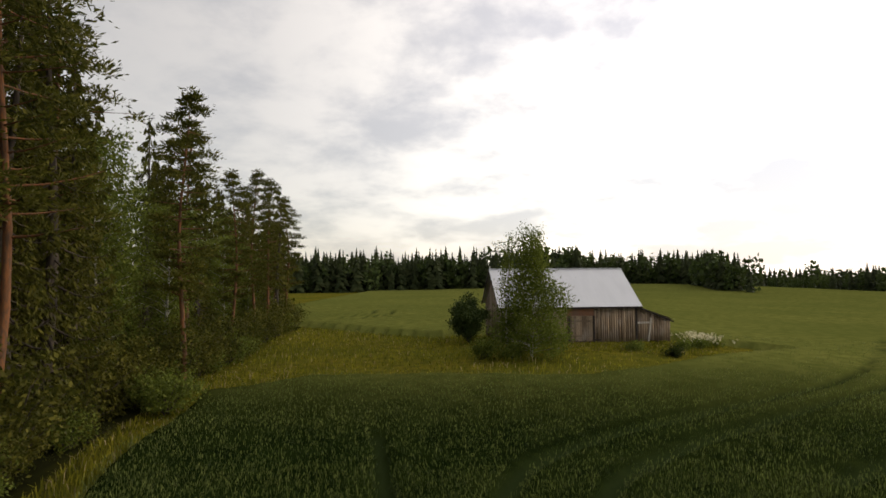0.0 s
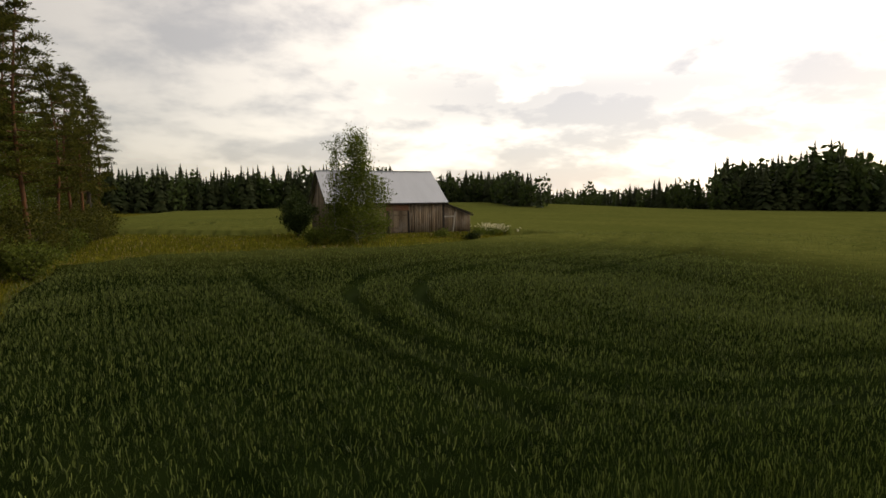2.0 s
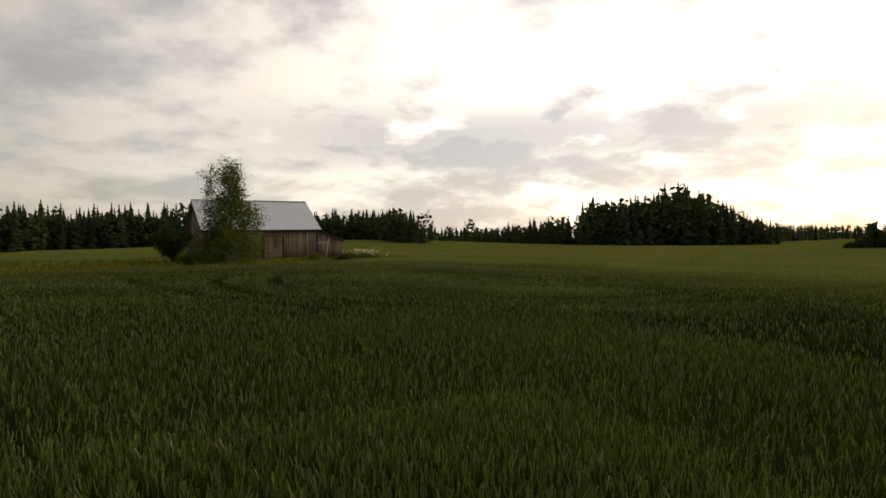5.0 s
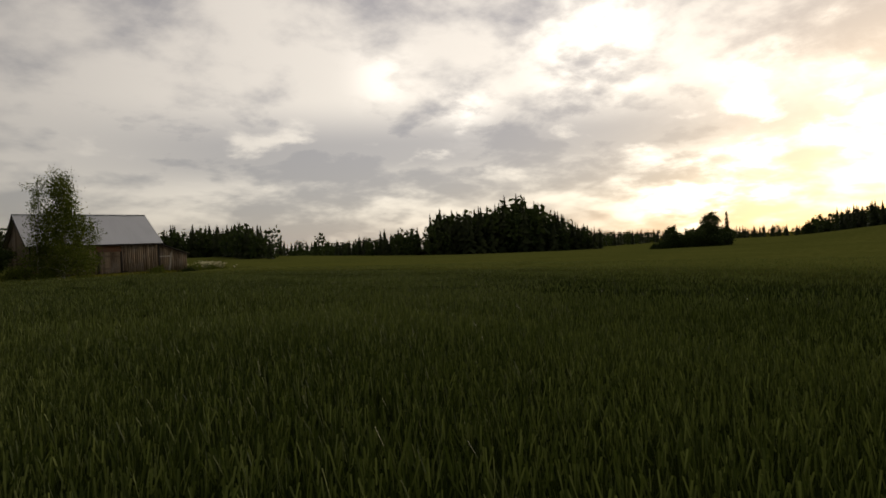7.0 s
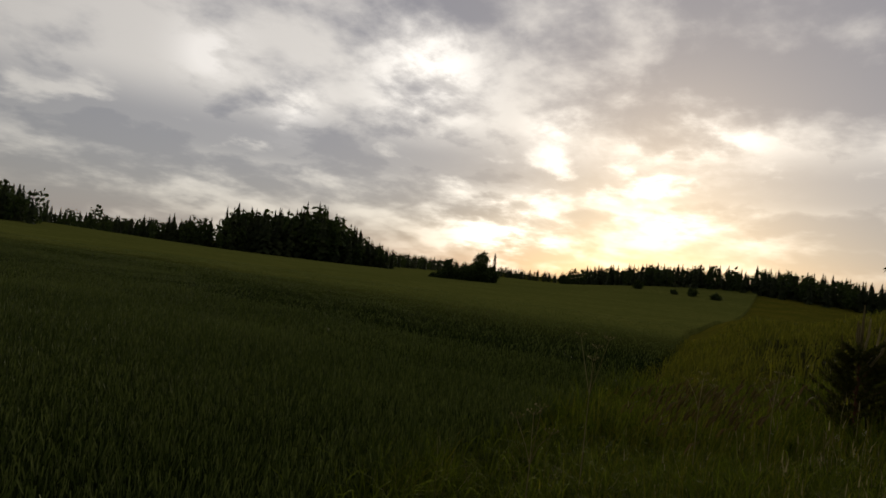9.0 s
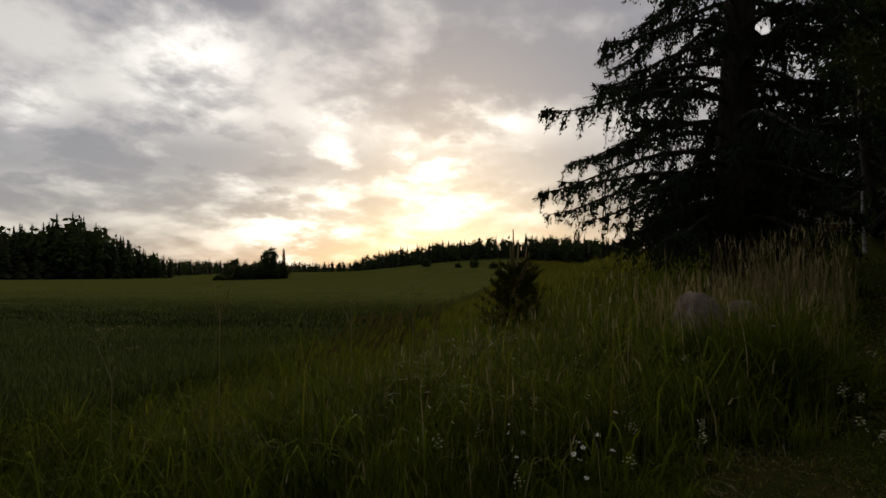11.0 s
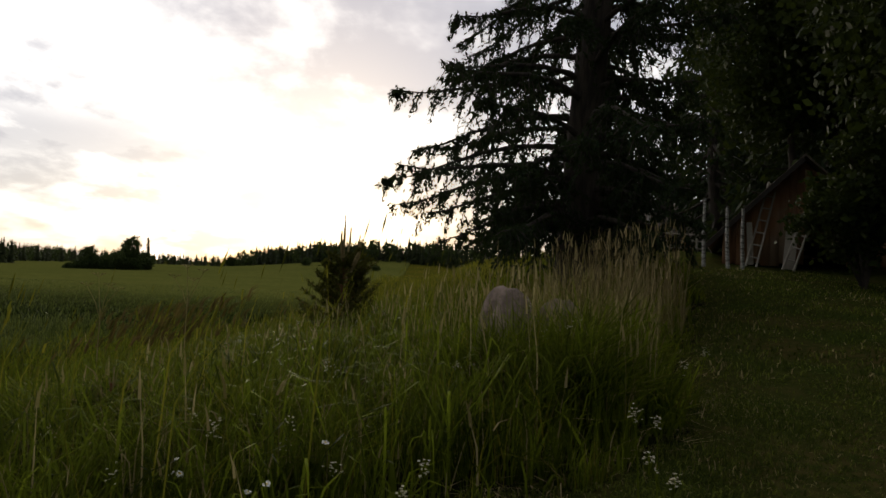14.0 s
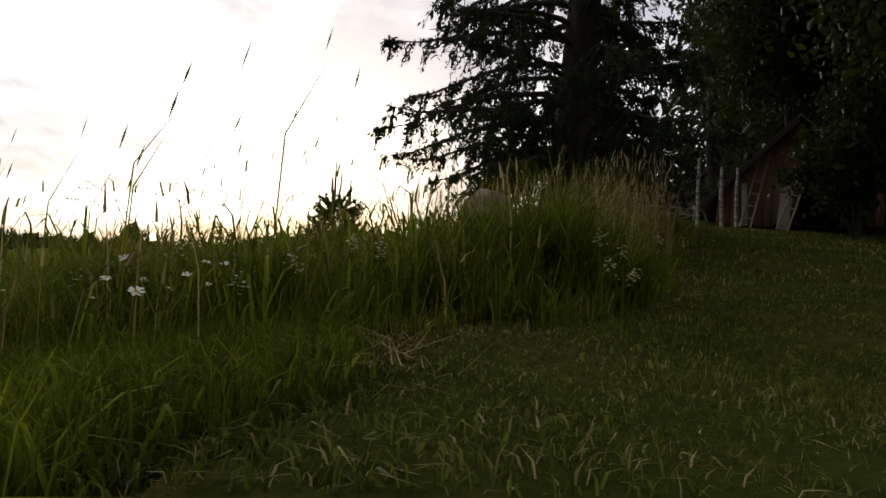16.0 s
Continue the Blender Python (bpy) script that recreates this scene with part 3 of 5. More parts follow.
def spruce(m, h, seed, label, reach=3.0, low=0.06, limbs_n=70, fine=0.30, width=0.075, per=26, group="", lean=0.0, mat=None, name="spruce_tree", droop=0.3, hang=0.25):
    rng = np.random.default_rng(seed)
    line, t = trunk_line(h, lean, rng)
    trunk = tube(line, (0.013 * h + 0.03) * (1 - 0.93 * t), 10)
    limbs, cs, ws = [], [], []
    for i in range(limbs_n):
        f = low + (0.985 - low) * ((i + rng.random()) / limbs_n) ** 1.1
        start = on_line(line, np.array([f]))[0]
        a = i * 2.399 + rng.normal(0, 0.25)
        out = reach * (1 - f) ** 0.85 * rng.uniform(0.72, 1.12) + 0.12
        k = np.linspace(0, 1, 6)[:, None]
        dirn = np.array([math.cos(a), math.sin(a), 0])
        pts = start + k * dirn * out + np.array([0, 0, 1]) * out * (-droop * np.sin(k * 2.2) + 0.18 * k**3)
        limbs.append(tube(pts, (0.05 * (1.05 - f) + 0.01) * np.array([1, 0.85, 0.68, 0.5, 0.32, 0.12]), 5))
        n = int(per * (0.35 + out / reach))
        g = rng.uniform(0.16, 1.0, n) ** 0.75
        side = np.array([-dirn[1], dirn[0], 0])
        spread = rng.normal(0, 0.20, n) * out * (1.1 - g)
        c = on_line(pts, np.minimum(g, 0.999)) + spread[:, None] * side + np.array([0, 0, -1]) * (np.abs(rng.normal(0, hang, n)) * (0.3 + 0.3 * out))[:, None]
        cs.append(c)
        ws.append(dirn * 0.5 + np.sign(spread)[:, None] * side * 0.4 + np.array([0, 0, -0.8]))
    leaf = leaves(np.concatenate(cs), np.concatenate(ws), fine, width, rng, 0.35)
    return build_tree(name, m, label, trunk, joined(limbs), leaf, DARK_BARK, mat or DARK_NEEDLE, "spruce", group)


def broadleaf(name, m, h, seed, label, reach=1.6, low=0.12, limbs_n=34, leaf_n=5200, size=0.13, bark=None, mat=None, group="", category="tree", upright=0.9, stems=1, r0=None, taper=False, fuzz=0.10):
    rng = np.random.default_rng(seed)
    trunks, limbs, spots = [], [], []
    for s in range(stems):
        tall = h * (1 - 0.16 * s)
        line, t = trunk_line(tall, 0.02 + 0.05 * s, rng)
        if s:
            a = rng.uniform(0, 6.28)
            line = line + np.array([math.cos(a), math.sin(a), 0]) * (0.08 + 0.05 * t[:, None] * tall)
        trunks.append(tube(line, (r0 or 0.010 * h + 0.02) * (1 - 0.92 * t), 8))
        for i in range(limbs_n // stems):
            f = low + (0.97 - low) * ((i + rng.random()) / (limbs_n // stems))
            start = on_line(line, np.array([f]))[0]
            a = i * 2.4 + rng.normal(0, 0.5)
            out = reach * (0.25 + 0.85 * math.sin(math.pi * min(1, ((1 - f) / (1 - low)) ** 0.8 * 0.85 + 0.08))) * rng.uniform(0.55, 1.1)
            if taper:
                out = reach * (0.08 + 0.95 * ((1 - f) / (1 - low)) ** 0.95) * rng.uniform(0.40, 1.18)
            k = np.linspace(0, 1, 4)[:, None]
            pts = start + k * np.array([math.cos(a) * out, math.sin(a) * out, 0]) + np.array([0, 0, 1]) * out * upright * (k - 0.35 * k**2)
            limbs.append(tube(pts, (0.004 * h * (1.1 - f) + 0.006) * np.array([1, 0.7, 0.4, 0.12]), 4))
            for _ in range(int(2 + 11 * (out / reach) ** 1.3) if taper else 6):
                spots.append(on_line(pts, np.array([rng.uniform(0.3, 0.999) ** (0.7 if taper else 1.0)]))[0] + rng.normal(0, 0.11 * reach, 3))
    spots = np.array(spots)
    each = max(4, leaf_n // len(spots))
    c = np.repeat(spots, each, 0) + rng.normal(0, fuzz * reach + 0.05, (len(spots) * each, 3)) * np.array([1, 1, 1.15])
    leaf = leaves(c, np.array([0, 0, -0.5]), size, size * 0.62, rng, 0.9)
    return build_tree(name, m, label, joined(trunks), joined(limbs), leaf, bark or DARK_BARK, mat or DARK_LEAF, category, group)


def bush(m, h, r, seed, label, leaf_n=3000, size=0.10, mat=None, name="bush"):
    rng = np.random.default_rng(seed)
    root = thing(name, m, label, "bush")
    stems, spots = [], []
    for i in range(16):
        a, out = i * 2.4, r * rng.uniform(0.25, 0.95)
        k = np.linspace(0, 1, 4)[:, None]
        pts = k * np.array([math.cos(a) * out, math.sin(a) * out, 0]) + np.array([0, 0, 1]) * h * rng.uniform(0.6, 1.0) * (1 - 0.45 * (out / r) ** 2) * np.sin(k * 1.5)
        stems.append(tube(pts, 0.03 * np.array([1, 0.7, 0.4, 0.15]), 4))
        for _ in range(7):
            spots.append(on_line(pts, np.array([rng.uniform(0.25, 0.999)]))[0] + rng.normal(0, 0.12 * r, 3))
    spots = np.array(spots)
    spots[:, 2] = np.maximum(spots[:, 2], 0.15)
    each = leaf_n // len(spots)
    c = np.repeat(spots, each, 0) + rng.normal(0, 0.13 * r, (len(spots) * each, 3))
    c[:, 2] = np.abs(c[:, 2])
    child("stem", mesh_from("stem", *joined(stems), DARK_BARK), root)
    child("foliage", mesh_from("foliage", *leaves(c, np.array([0, 0, 0.2]), size, size * 0.6, rng, 0.9), mat or DARK_LEAF), root)
    return root


def stand(x, y, sink=0.05, turn=0.0, size=1.0):
    return Matrix.Translation((x, y, at_land(x, y, sink))) @ Matrix.Rotation(turn, 4, "Z") @ Matrix.Scale(size, 4)


# ------------------------------------------------------------ the barn
BOARD_FACES = [(0, 1, 2, 3), (5, 4, 7, 6), (4, 0, 3, 7), (1, 5, 6, 2), (3, 2, 6, 7), (4, 5, 1, 0)]


def board_wall(name, parent, m, length, top_at, rng, mat, board=0.15, thick=0.03, bottom=0.0, skip=(), gap=0.004):
    """A wall of upright boards on two rails, along x from 0 to length, its outer face at y = 0; top_at(x) gives the height."""
    bm = bmesh.new()
    least = min(top_at(length * i / 8) for i in range(9))
    for z in (bottom + 0.25, max(least - 0.2, bottom + 0.08)):
        box(bm, (0.02, thick + 0.003, z - 0.06), (length - 0.02, thick + 0.08, z + 0.06))
    wall = part(name, bm, DARK_WOOD, parent)
    wall.matrix_basis = m
    x = 0.0
    while x < length - 0.02:
        w = min(board * rng.uniform(0.8, 1.2), length - x)
        if not any(a < x + w / 2 < b for a, b in skip):
            out = rng.uniform(0, 0.014)
            lo = bottom + rng.uniform(0.0, 0.10)
            a, b = x + gap, x + w - gap
            za, zb = top_at(a), top_at(b)
            v = [(a, -out, lo), (b, -out, lo), (b, -out, zb), (a, -out, za), (a, thick, lo), (b, thick, lo), (b, thick, zb), (a, thick, za)]
            child("board", mesh_from("board", v, BOARD_FACES, mat), wall)
        x += w
    return wall


def corrugated(bm, length, run, rise, pitch=0.30, deep=0.0025, sheet_w=0.9):
    """A roof slope: length along x, from the eave at (0, 0) up to (run, rise)."""
    n = int(length / (pitch / 4))
    slope = math.hypot(run, rise)
    ny, nz = -rise / slope, run / slope
    cols = []
    for i in range(n + 1):
        x = length * i / n
        d = deep * 0.5 * math.cos(2 * math.pi * x / pitch) + (0.0015 if (x % sheet_w) < 0.12 else 0.0)
        cols.append([bm.verts.new((x, run * s + ny * (d + e), rise * s + nz * (d + e))) for s, e in ((0, 0), (0.5, -0.006), (1, 0))])
    for a, b in zip(cols, cols[1:]):
        for s in range(2):
            bm.faces.new((a[s], b[s], b[s + 1], a[s + 1]))


def build_barn():
    rng = random.Random(8)
    L, W, EAVE, RIDGE = 11.2, 8.4, 3.10, 6.03
    turn = radians(5)
    # front right corner of the main body
    corner = Vector((15.75, 51.9, -0.40))
    m = Matrix.Translation(corner) @ Matrix.Rotation(turn, 4, "Z") @ Matrix.Translation((-L, 0, 0))
    barn = thing("barn", m, "weathered grey plank barn with a galvanised metal roof", "barn")
    gable = lambda v: EAVE + (RIDGE - EAVE) * (1 - abs(v - W / 2) / (W / 2))
    board_wall("front_wall", barn, Matrix(), L, lambda x: EAVE, rng, BOARDS, 0.19, skip=((7.45, 8.15),))
    board_wall("back_wall", barn, Matrix.Translation((L, W, 0)) @ Matrix.Rotation(math.pi, 4, "Z"), L, lambda x: EAVE, rng, BOARDS, 0.3)
    board_wall("gable_wall", barn, Matrix.Translation((0, W, 0)) @ Matrix.Rotation(-math.pi / 2, 4, "Z"), W, gable, rng, BOARDS, 0.2)
    board_wall("gable_wall", barn, Matrix.Translation((L, 0, 0)) @ Matrix.Rotation(math.pi / 2, 4, "Z"), W, gable, rng, BOARDS, 0.25)
    over, side = 0.35, 0.35
    rise = (RIDGE - EAVE) / (W / 2)
    for back in (False, True):
        bm = bmesh.new()
        corrugated(bm, L + 2 * side, W / 2 + over, rise * (W / 2 + over))
        ob = part("roof_slope", bm, ROOF, barn, "dull silver corrugated metal roof sheets")
        ob.matrix_basis = Matrix.Translation((-side, -over, EAVE - rise * over + 0.10))
        if back:
            ob.matrix_basis = Matrix.Translation((L + side, W + over, EAVE - rise * over + 0.10)) @ Matrix.Rotation(math.pi, 4, "Z")
    bm = bmesh.new()
    box(bm, (-side, W / 2 - 0.16, RIDGE + 0.08), (L + side, W / 2 + 0.16, RIDGE + 0.13), bevel=0.02)
    part("ridge_cap", bm, ROOF, barn)
    for x in (-side, L + side - 0.05):
        for back in (0, 1):
            bm = bmesh.new()
            slope = math.atan(rise)
            t = Matrix.Translation((x, -over, EAVE - rise * over + 0.06)) @ Matrix.Rotation(slope, 4, "X")
            box(bm, (0, 0, -0.16), (0.05, (W / 2 + over) / math.cos(slope), 0.0), t)
            ob = part("barge_board", bm, DARK_WOOD, barn)
            if back:
                ob.matrix_basis = Matrix.Translation((2 * x + 0.05, W, 0)) @ Matrix.Rotation(math.pi, 4, "Z")
    bm = bmesh.new()
    box(bm, (-side, -over + 0.02, EAVE - rise * over - 0.05), (L + side, -over + 0.06, EAVE - rise * over + 0.06))
    part("eave_board", bm, DARK_WOOD, barn)
    for x in (0.06, L - 0.06):
        bm = bmesh.new()
        box(bm, (x - 0.09, -0.05, 0), (x + 0.09, 0.12, EAVE), bevel=0.015)
        part("corner_post", bm, DARK_WOOD, barn)
    # the door with its lintel and jambs
    bm = bmesh.new()
    box(bm, (0.0, 0.032, 0.2), (1.9, 0.04, 2.15))
    door = part("door", bm, DARK_WOOD, barn, "weathered plank door")
    door.matrix_basis = Matrix.Translation((5.55, -0.05, 0))
    for i in range(11):
        bm = bmesh.new()
        box(bm, (0.005 + i * 0.173, 0.012 * (i % 3), 0.16 + 0.03 * (i % 4)), (0.160 + i * 0.173, 0.03, 2.20))
        part("board", bm, BOARDS, door)
    bm = bmesh.new()
    box(bm, (0.1, -0.04, 0.55), (1.8, -0.012, 0.65))
    part("ledge", bm, BOARDS, door)
    bm = bmesh.new()
    box(bm, (0.1, -0.04, 1.75), (1.8, -0.012, 1.85))
    part("ledge", bm, BOARDS, door)
    bm = bmesh.new()
    box(bm, (5.35, -0.07, 2.23), (7.55, 0.0, 2.78), bevel=0.01)
    part("lintel_board", bm, RUST_BOARDS, barn, "brown board over the door")
    for x in (7.5, 5.45):
        bm = bmesh.new()
        box(bm, (x, -0.1, 0), (x + 0.13, -0.01, 2.23), bevel=0.01)
        part("door_post", bm, DARK_WOOD, barn)
    board_wall("wall_patch", barn, Matrix.Translation((7.45, 0.06, 0)), 0.7, lambda x: EAVE, rng, BOARDS, 0.17)
    # lean-to against the end wall
    wide, deep, lo = 3.0, 4.6, 1.90
    top = lambda x: EAVE - 0.12 - (EAVE - 0.12 - lo) * x / wide
    board_wall("lean_to_wall", barn, Matrix.Translation((L, 0.45, 0)), wide, top, rng, BOARDS, 0.2, skip=((0.0, 0.28),))
    board_wall("lean_to_wall", barn, Matrix.Translation((L + wide, 0.45, 0)) @ Matrix.Rotation(math.pi / 2, 4, "Z"), deep, lambda x: lo, rng, BOARDS, 0.25)
    bm = bmesh.new()
    corrugated(bm, deep + 0.5, wide + 0.3, EAVE - lo - 0.02)
    ob = part("lean_to_roof", bm, ROOF, barn)
    ob.matrix_basis = Matrix.Translation((L + wide + 0.3, 0.2, lo - 0.08)) @ Matrix.Rotation(math.pi / 2, 4, "Z")
    bm = bmesh.new()
    t = Matrix.Translation((L, 0.18, EAVE - 0.1)) @ Matrix.Rotation(math.atan((EAVE - lo) / wide), 4, "Y")
    box(bm, (0, 0, -0.12), (3.5, 0.04, 0.0), t)
    part("barge_board", bm, DARK_WOOD, barn)
    bm = bmesh.new()
    box(bm, (L - 0.35, 0.33, 1.30), (L + 1.45, 0.40, 1.44), Matrix.Rotation(radians(-1), 4, "Y"))
    part("bar", bm, PALE_WOOD, barn, "pale wooden bar across the gap")
    bm = bmesh.new()
    t = Matrix.Translation((L + 1.05, 0.42, 0.05)) @ Matrix.Rotation(radians(8), 4, "Y")
    box(bm, (0, -0.05, 0), (0.12, 0.0, 1.95), t)
    part("door_post", bm, PALE_WOOD, barn)
    return barn


build_barn()


def build_post(x, y, h, r, lean):
    v, f = tube([(0, 0, -0.2), (lean * 0.5, 0, h * 0.5), (lean, 0, h)], [r, r * 0.95, r * 0.8], 7)
    ob = new("fence_post", mesh_from("fence_post", v, f, DARK_WOOD))
    ob.matrix_basis = Matrix.Translation((x, y, at_land(x, y)))
    tagged(ob, "old grey wooden fence post leaning in grass", "post")


build_post(-18.5, 72.0, 1.2, 0.06, -0.04)

# ------------------------------------------------------------ trees and bushes by the barn
broadleaf("birch_tree", stand(6.1, 44.6), 8.9, 21, "young birch with a full green crown beside the barn", 2.9, 0.03, 130, 26000, 0.15, BIRCH_BARK, BIRCH_LEAF, category="birch", upright=0.35, taper=True, fuzz=0.075)
broadleaf("birch_tree", stand(4.4, 45.0), 8.3, 22, "thin sparse birch with airy twigs beside the barn", 1.1, 0.25, 34, 3000, 0.13, BIRCH_BARK, BIRCH_LEAF, category="birch", upright=1.0)
bush(stand(2.0, 52.5), 4.0, 1.7, 23, "round dark green bush at the barn corner", 13000, 0.19, FAR_LEAF)
bush(stand(2.7, 44.2), 1.5, 1.3, 24, "low green shrub in tall grass", 2400, 0.14, BIRCH_LEAF)
bush(stand(4.6, 43.6), 1.3, 1.2, 25, "low green shrub under the birch", 2200, 0.14, BIRCH_LEAF)
for weed_x, weed_y, weed_h in ((18.2, 48.6, 0.8), (19.8, 49.5, 0.9), (14.2, 47.6, 0.7), (21.5, 51.0, 1.0)):
    bush(stand(weed_x, weed_y), weed_h, 1.0, int(weed_x * 10), "low leafy weeds in the grass by the barn", 900, 0.15, BIRCH_LEAF)
bush(stand(16.4, 45.6), 0.7, 0.9, 26, "low leafy weeds at the field margin", 1200, 0.14)

# ------------------------------------------------------------ the wood at the field's edge
def wood_edge():
    tall_pine = pine(stand(-13.8, 21.0), 20.0, 31, "tall pine with an orange trunk at the wood's edge", 0.36, 3.0, 1.25, "trees at the wood's edge")
    slim_pine = pine(stand(-13.5, 33.3), 15.8, 32, "slim pine with layered branches at the wood's edge", 0.30, 1.9, 1.2, "trees at the wood's edge")
    thick = spruce(stand(-17.5, 27.5), 18.0, 33, "dark green spruce at the wood's edge", 3.0, 0.05, 72, 0.55, 0.17, 27, "trees at the wood's edge", mat=NEEDLE, hang=0.3)
    near_fir = spruce(stand(-15.2, 23.4), 18.0, 35, "tall spruce with fine olive needles at the wood's edge", 2.9, 0.04, 95, 0.26, 0.08, 110, "trees at the wood's edge", mat=NEEDLE, hang=0.3)
    leafy_tree = broadleaf("birch_tree", stand(-16.4, 30.6), 12.5, 34, "tall birch with yellow-green leaves at the wood's edge", 2.2, 0.10, 60, 12000, 0.17, BIRCH_BARK, BIRCH_LEAF, "trees at the wood's edge", "birch", 0.8)
    rng = random.Random(5)
    spots = [(tall_pine, -12.6, 15.4, 1.0), (tall_pine, -16.8, 25.0, 1.08), (tall_pine, -16.2, 27.2, 0.98), (near_fir, -14.6, 17.4, 1.05), (near_fir, -15.8, 28.0, 0.9), (thick, -19, 33, 0.95), (tall_pine, -15, 20, 1.05), (near_fir, -16.0, 20.6, 1.1),
             (slim_pine, -16.6, 41, 1.0), (slim_pine, -15.2, 46, 0.88), (slim_pine, -17.4, 57, 1.0), (slim_pine, -17.8, 63, 1.02), (thick, -18.4, 69, 0.92), (slim_pine, -18.2, 72, 0.98), (near_fir, -15.4, 25.8, 1.1), (thick, -21, 74, 0.8), (slim_pine, -22.5, 82, 0.85),
             (thick, -26.4, 94.5, 0.8), (slim_pine, -26, 100, 0.8), (leafy_tree, -15.9, 37, 0.8), (leafy_tree, -18.2, 52, 0.75), (leafy_tree, -22, 70, 0.8), (leafy_tree, -26.5, 90, 0.8),
             (thick, -31, 112, 1.0), (slim_pine, -34, 126, 1.1)]
    for i in range(20):
        y = rng.uniform(10, 120)
        spots.append((rng.choice([tall_pine, thick, thick, slim_pine]), -17.5 - 0.13 * y - rng.uniform(1.5, 26), y, rng.uniform(0.8, 1.1)))
    for i in range(17):
        y = 28 + i * 4.2
        spots.append((thick if i % 3 else leafy_tree, -18.6 - 0.115 * (y - 30) - rng.uniform(0, 2.2), y, rng.uniform(0.82, 1.02)))
        spots.append((thick, -22.5 - 0.115 * (y - 30) - rng.uniform(0, 2.2), y + 1.5, rng.uniform(0.8, 1.0)))
    for i in range(9):
        y = 12 + i * 2.4
        spots.append((leafy_tree if i % 3 == 0 else near_fir, -16.4 - 0.05 * y - rng.uniform(0, 2.5), y, rng.uniform(0.9, 1.15)))
    for src, x, y, s in spots:
        copy_thing(src, stand(x, y, 0.1, rng.uniform(0, 6.28), s))
    low = bush(stand(-12.0, 28.5), 2.4, 1.5, 41, "leafy undergrowth at the wood's edge", 2400, 0.16, BIRCH_LEAF)
    dark = bush(stand(-14.2, 30.0), 3.2, 1.8, 42, "dense dark undergrowth at the wood's edge", 2600, 0.16, NEEDLE)
    for i in range(18):
        y = rng.uniform(12, 34)
        copy_thing(dark if i % 3 else low, stand(-12.9 - 0.1 * max(0, y - 18) - rng.uniform(0, 3.0), y, 0.1, rng.uniform(0, 6.28), rng.uniform(0.6, 1.2)))
    for i in range(26):
        y = 5.5 + i * 0.75
        copy_thing(dark if i % 4 else low, stand(float(west_edge(y)) - 2.4 - rng.uniform(0, 2.6), y, 0.1, rng.uniform(0, 6.28), rng.uniform(0.45, 0.85)))
    for i in range(30):
        y = 30 + i * 1.55
        copy_thing(low if i % 3 == 0 else dark, stand(-12.9 - 0.118 * (y - 30) - rng.uniform(0, 1.3), y, 0.1, rng.uniform(0, 6.28), rng.uniform(0.7, 1.25)))
    for i in range(34):
        y = rng.uniform(20, 115)
        x = -13.6 - max(0, y - 20) * 0.17 - rng.uniform(0, 3.5) + (1.2 if y < 22 else 0)
        copy_thing(low if i % 3 else dark, stand(x, y, 0.1, rng.uniform(0, 6.28), rng.uniform(0.7, 1.5)))


wood_edge()


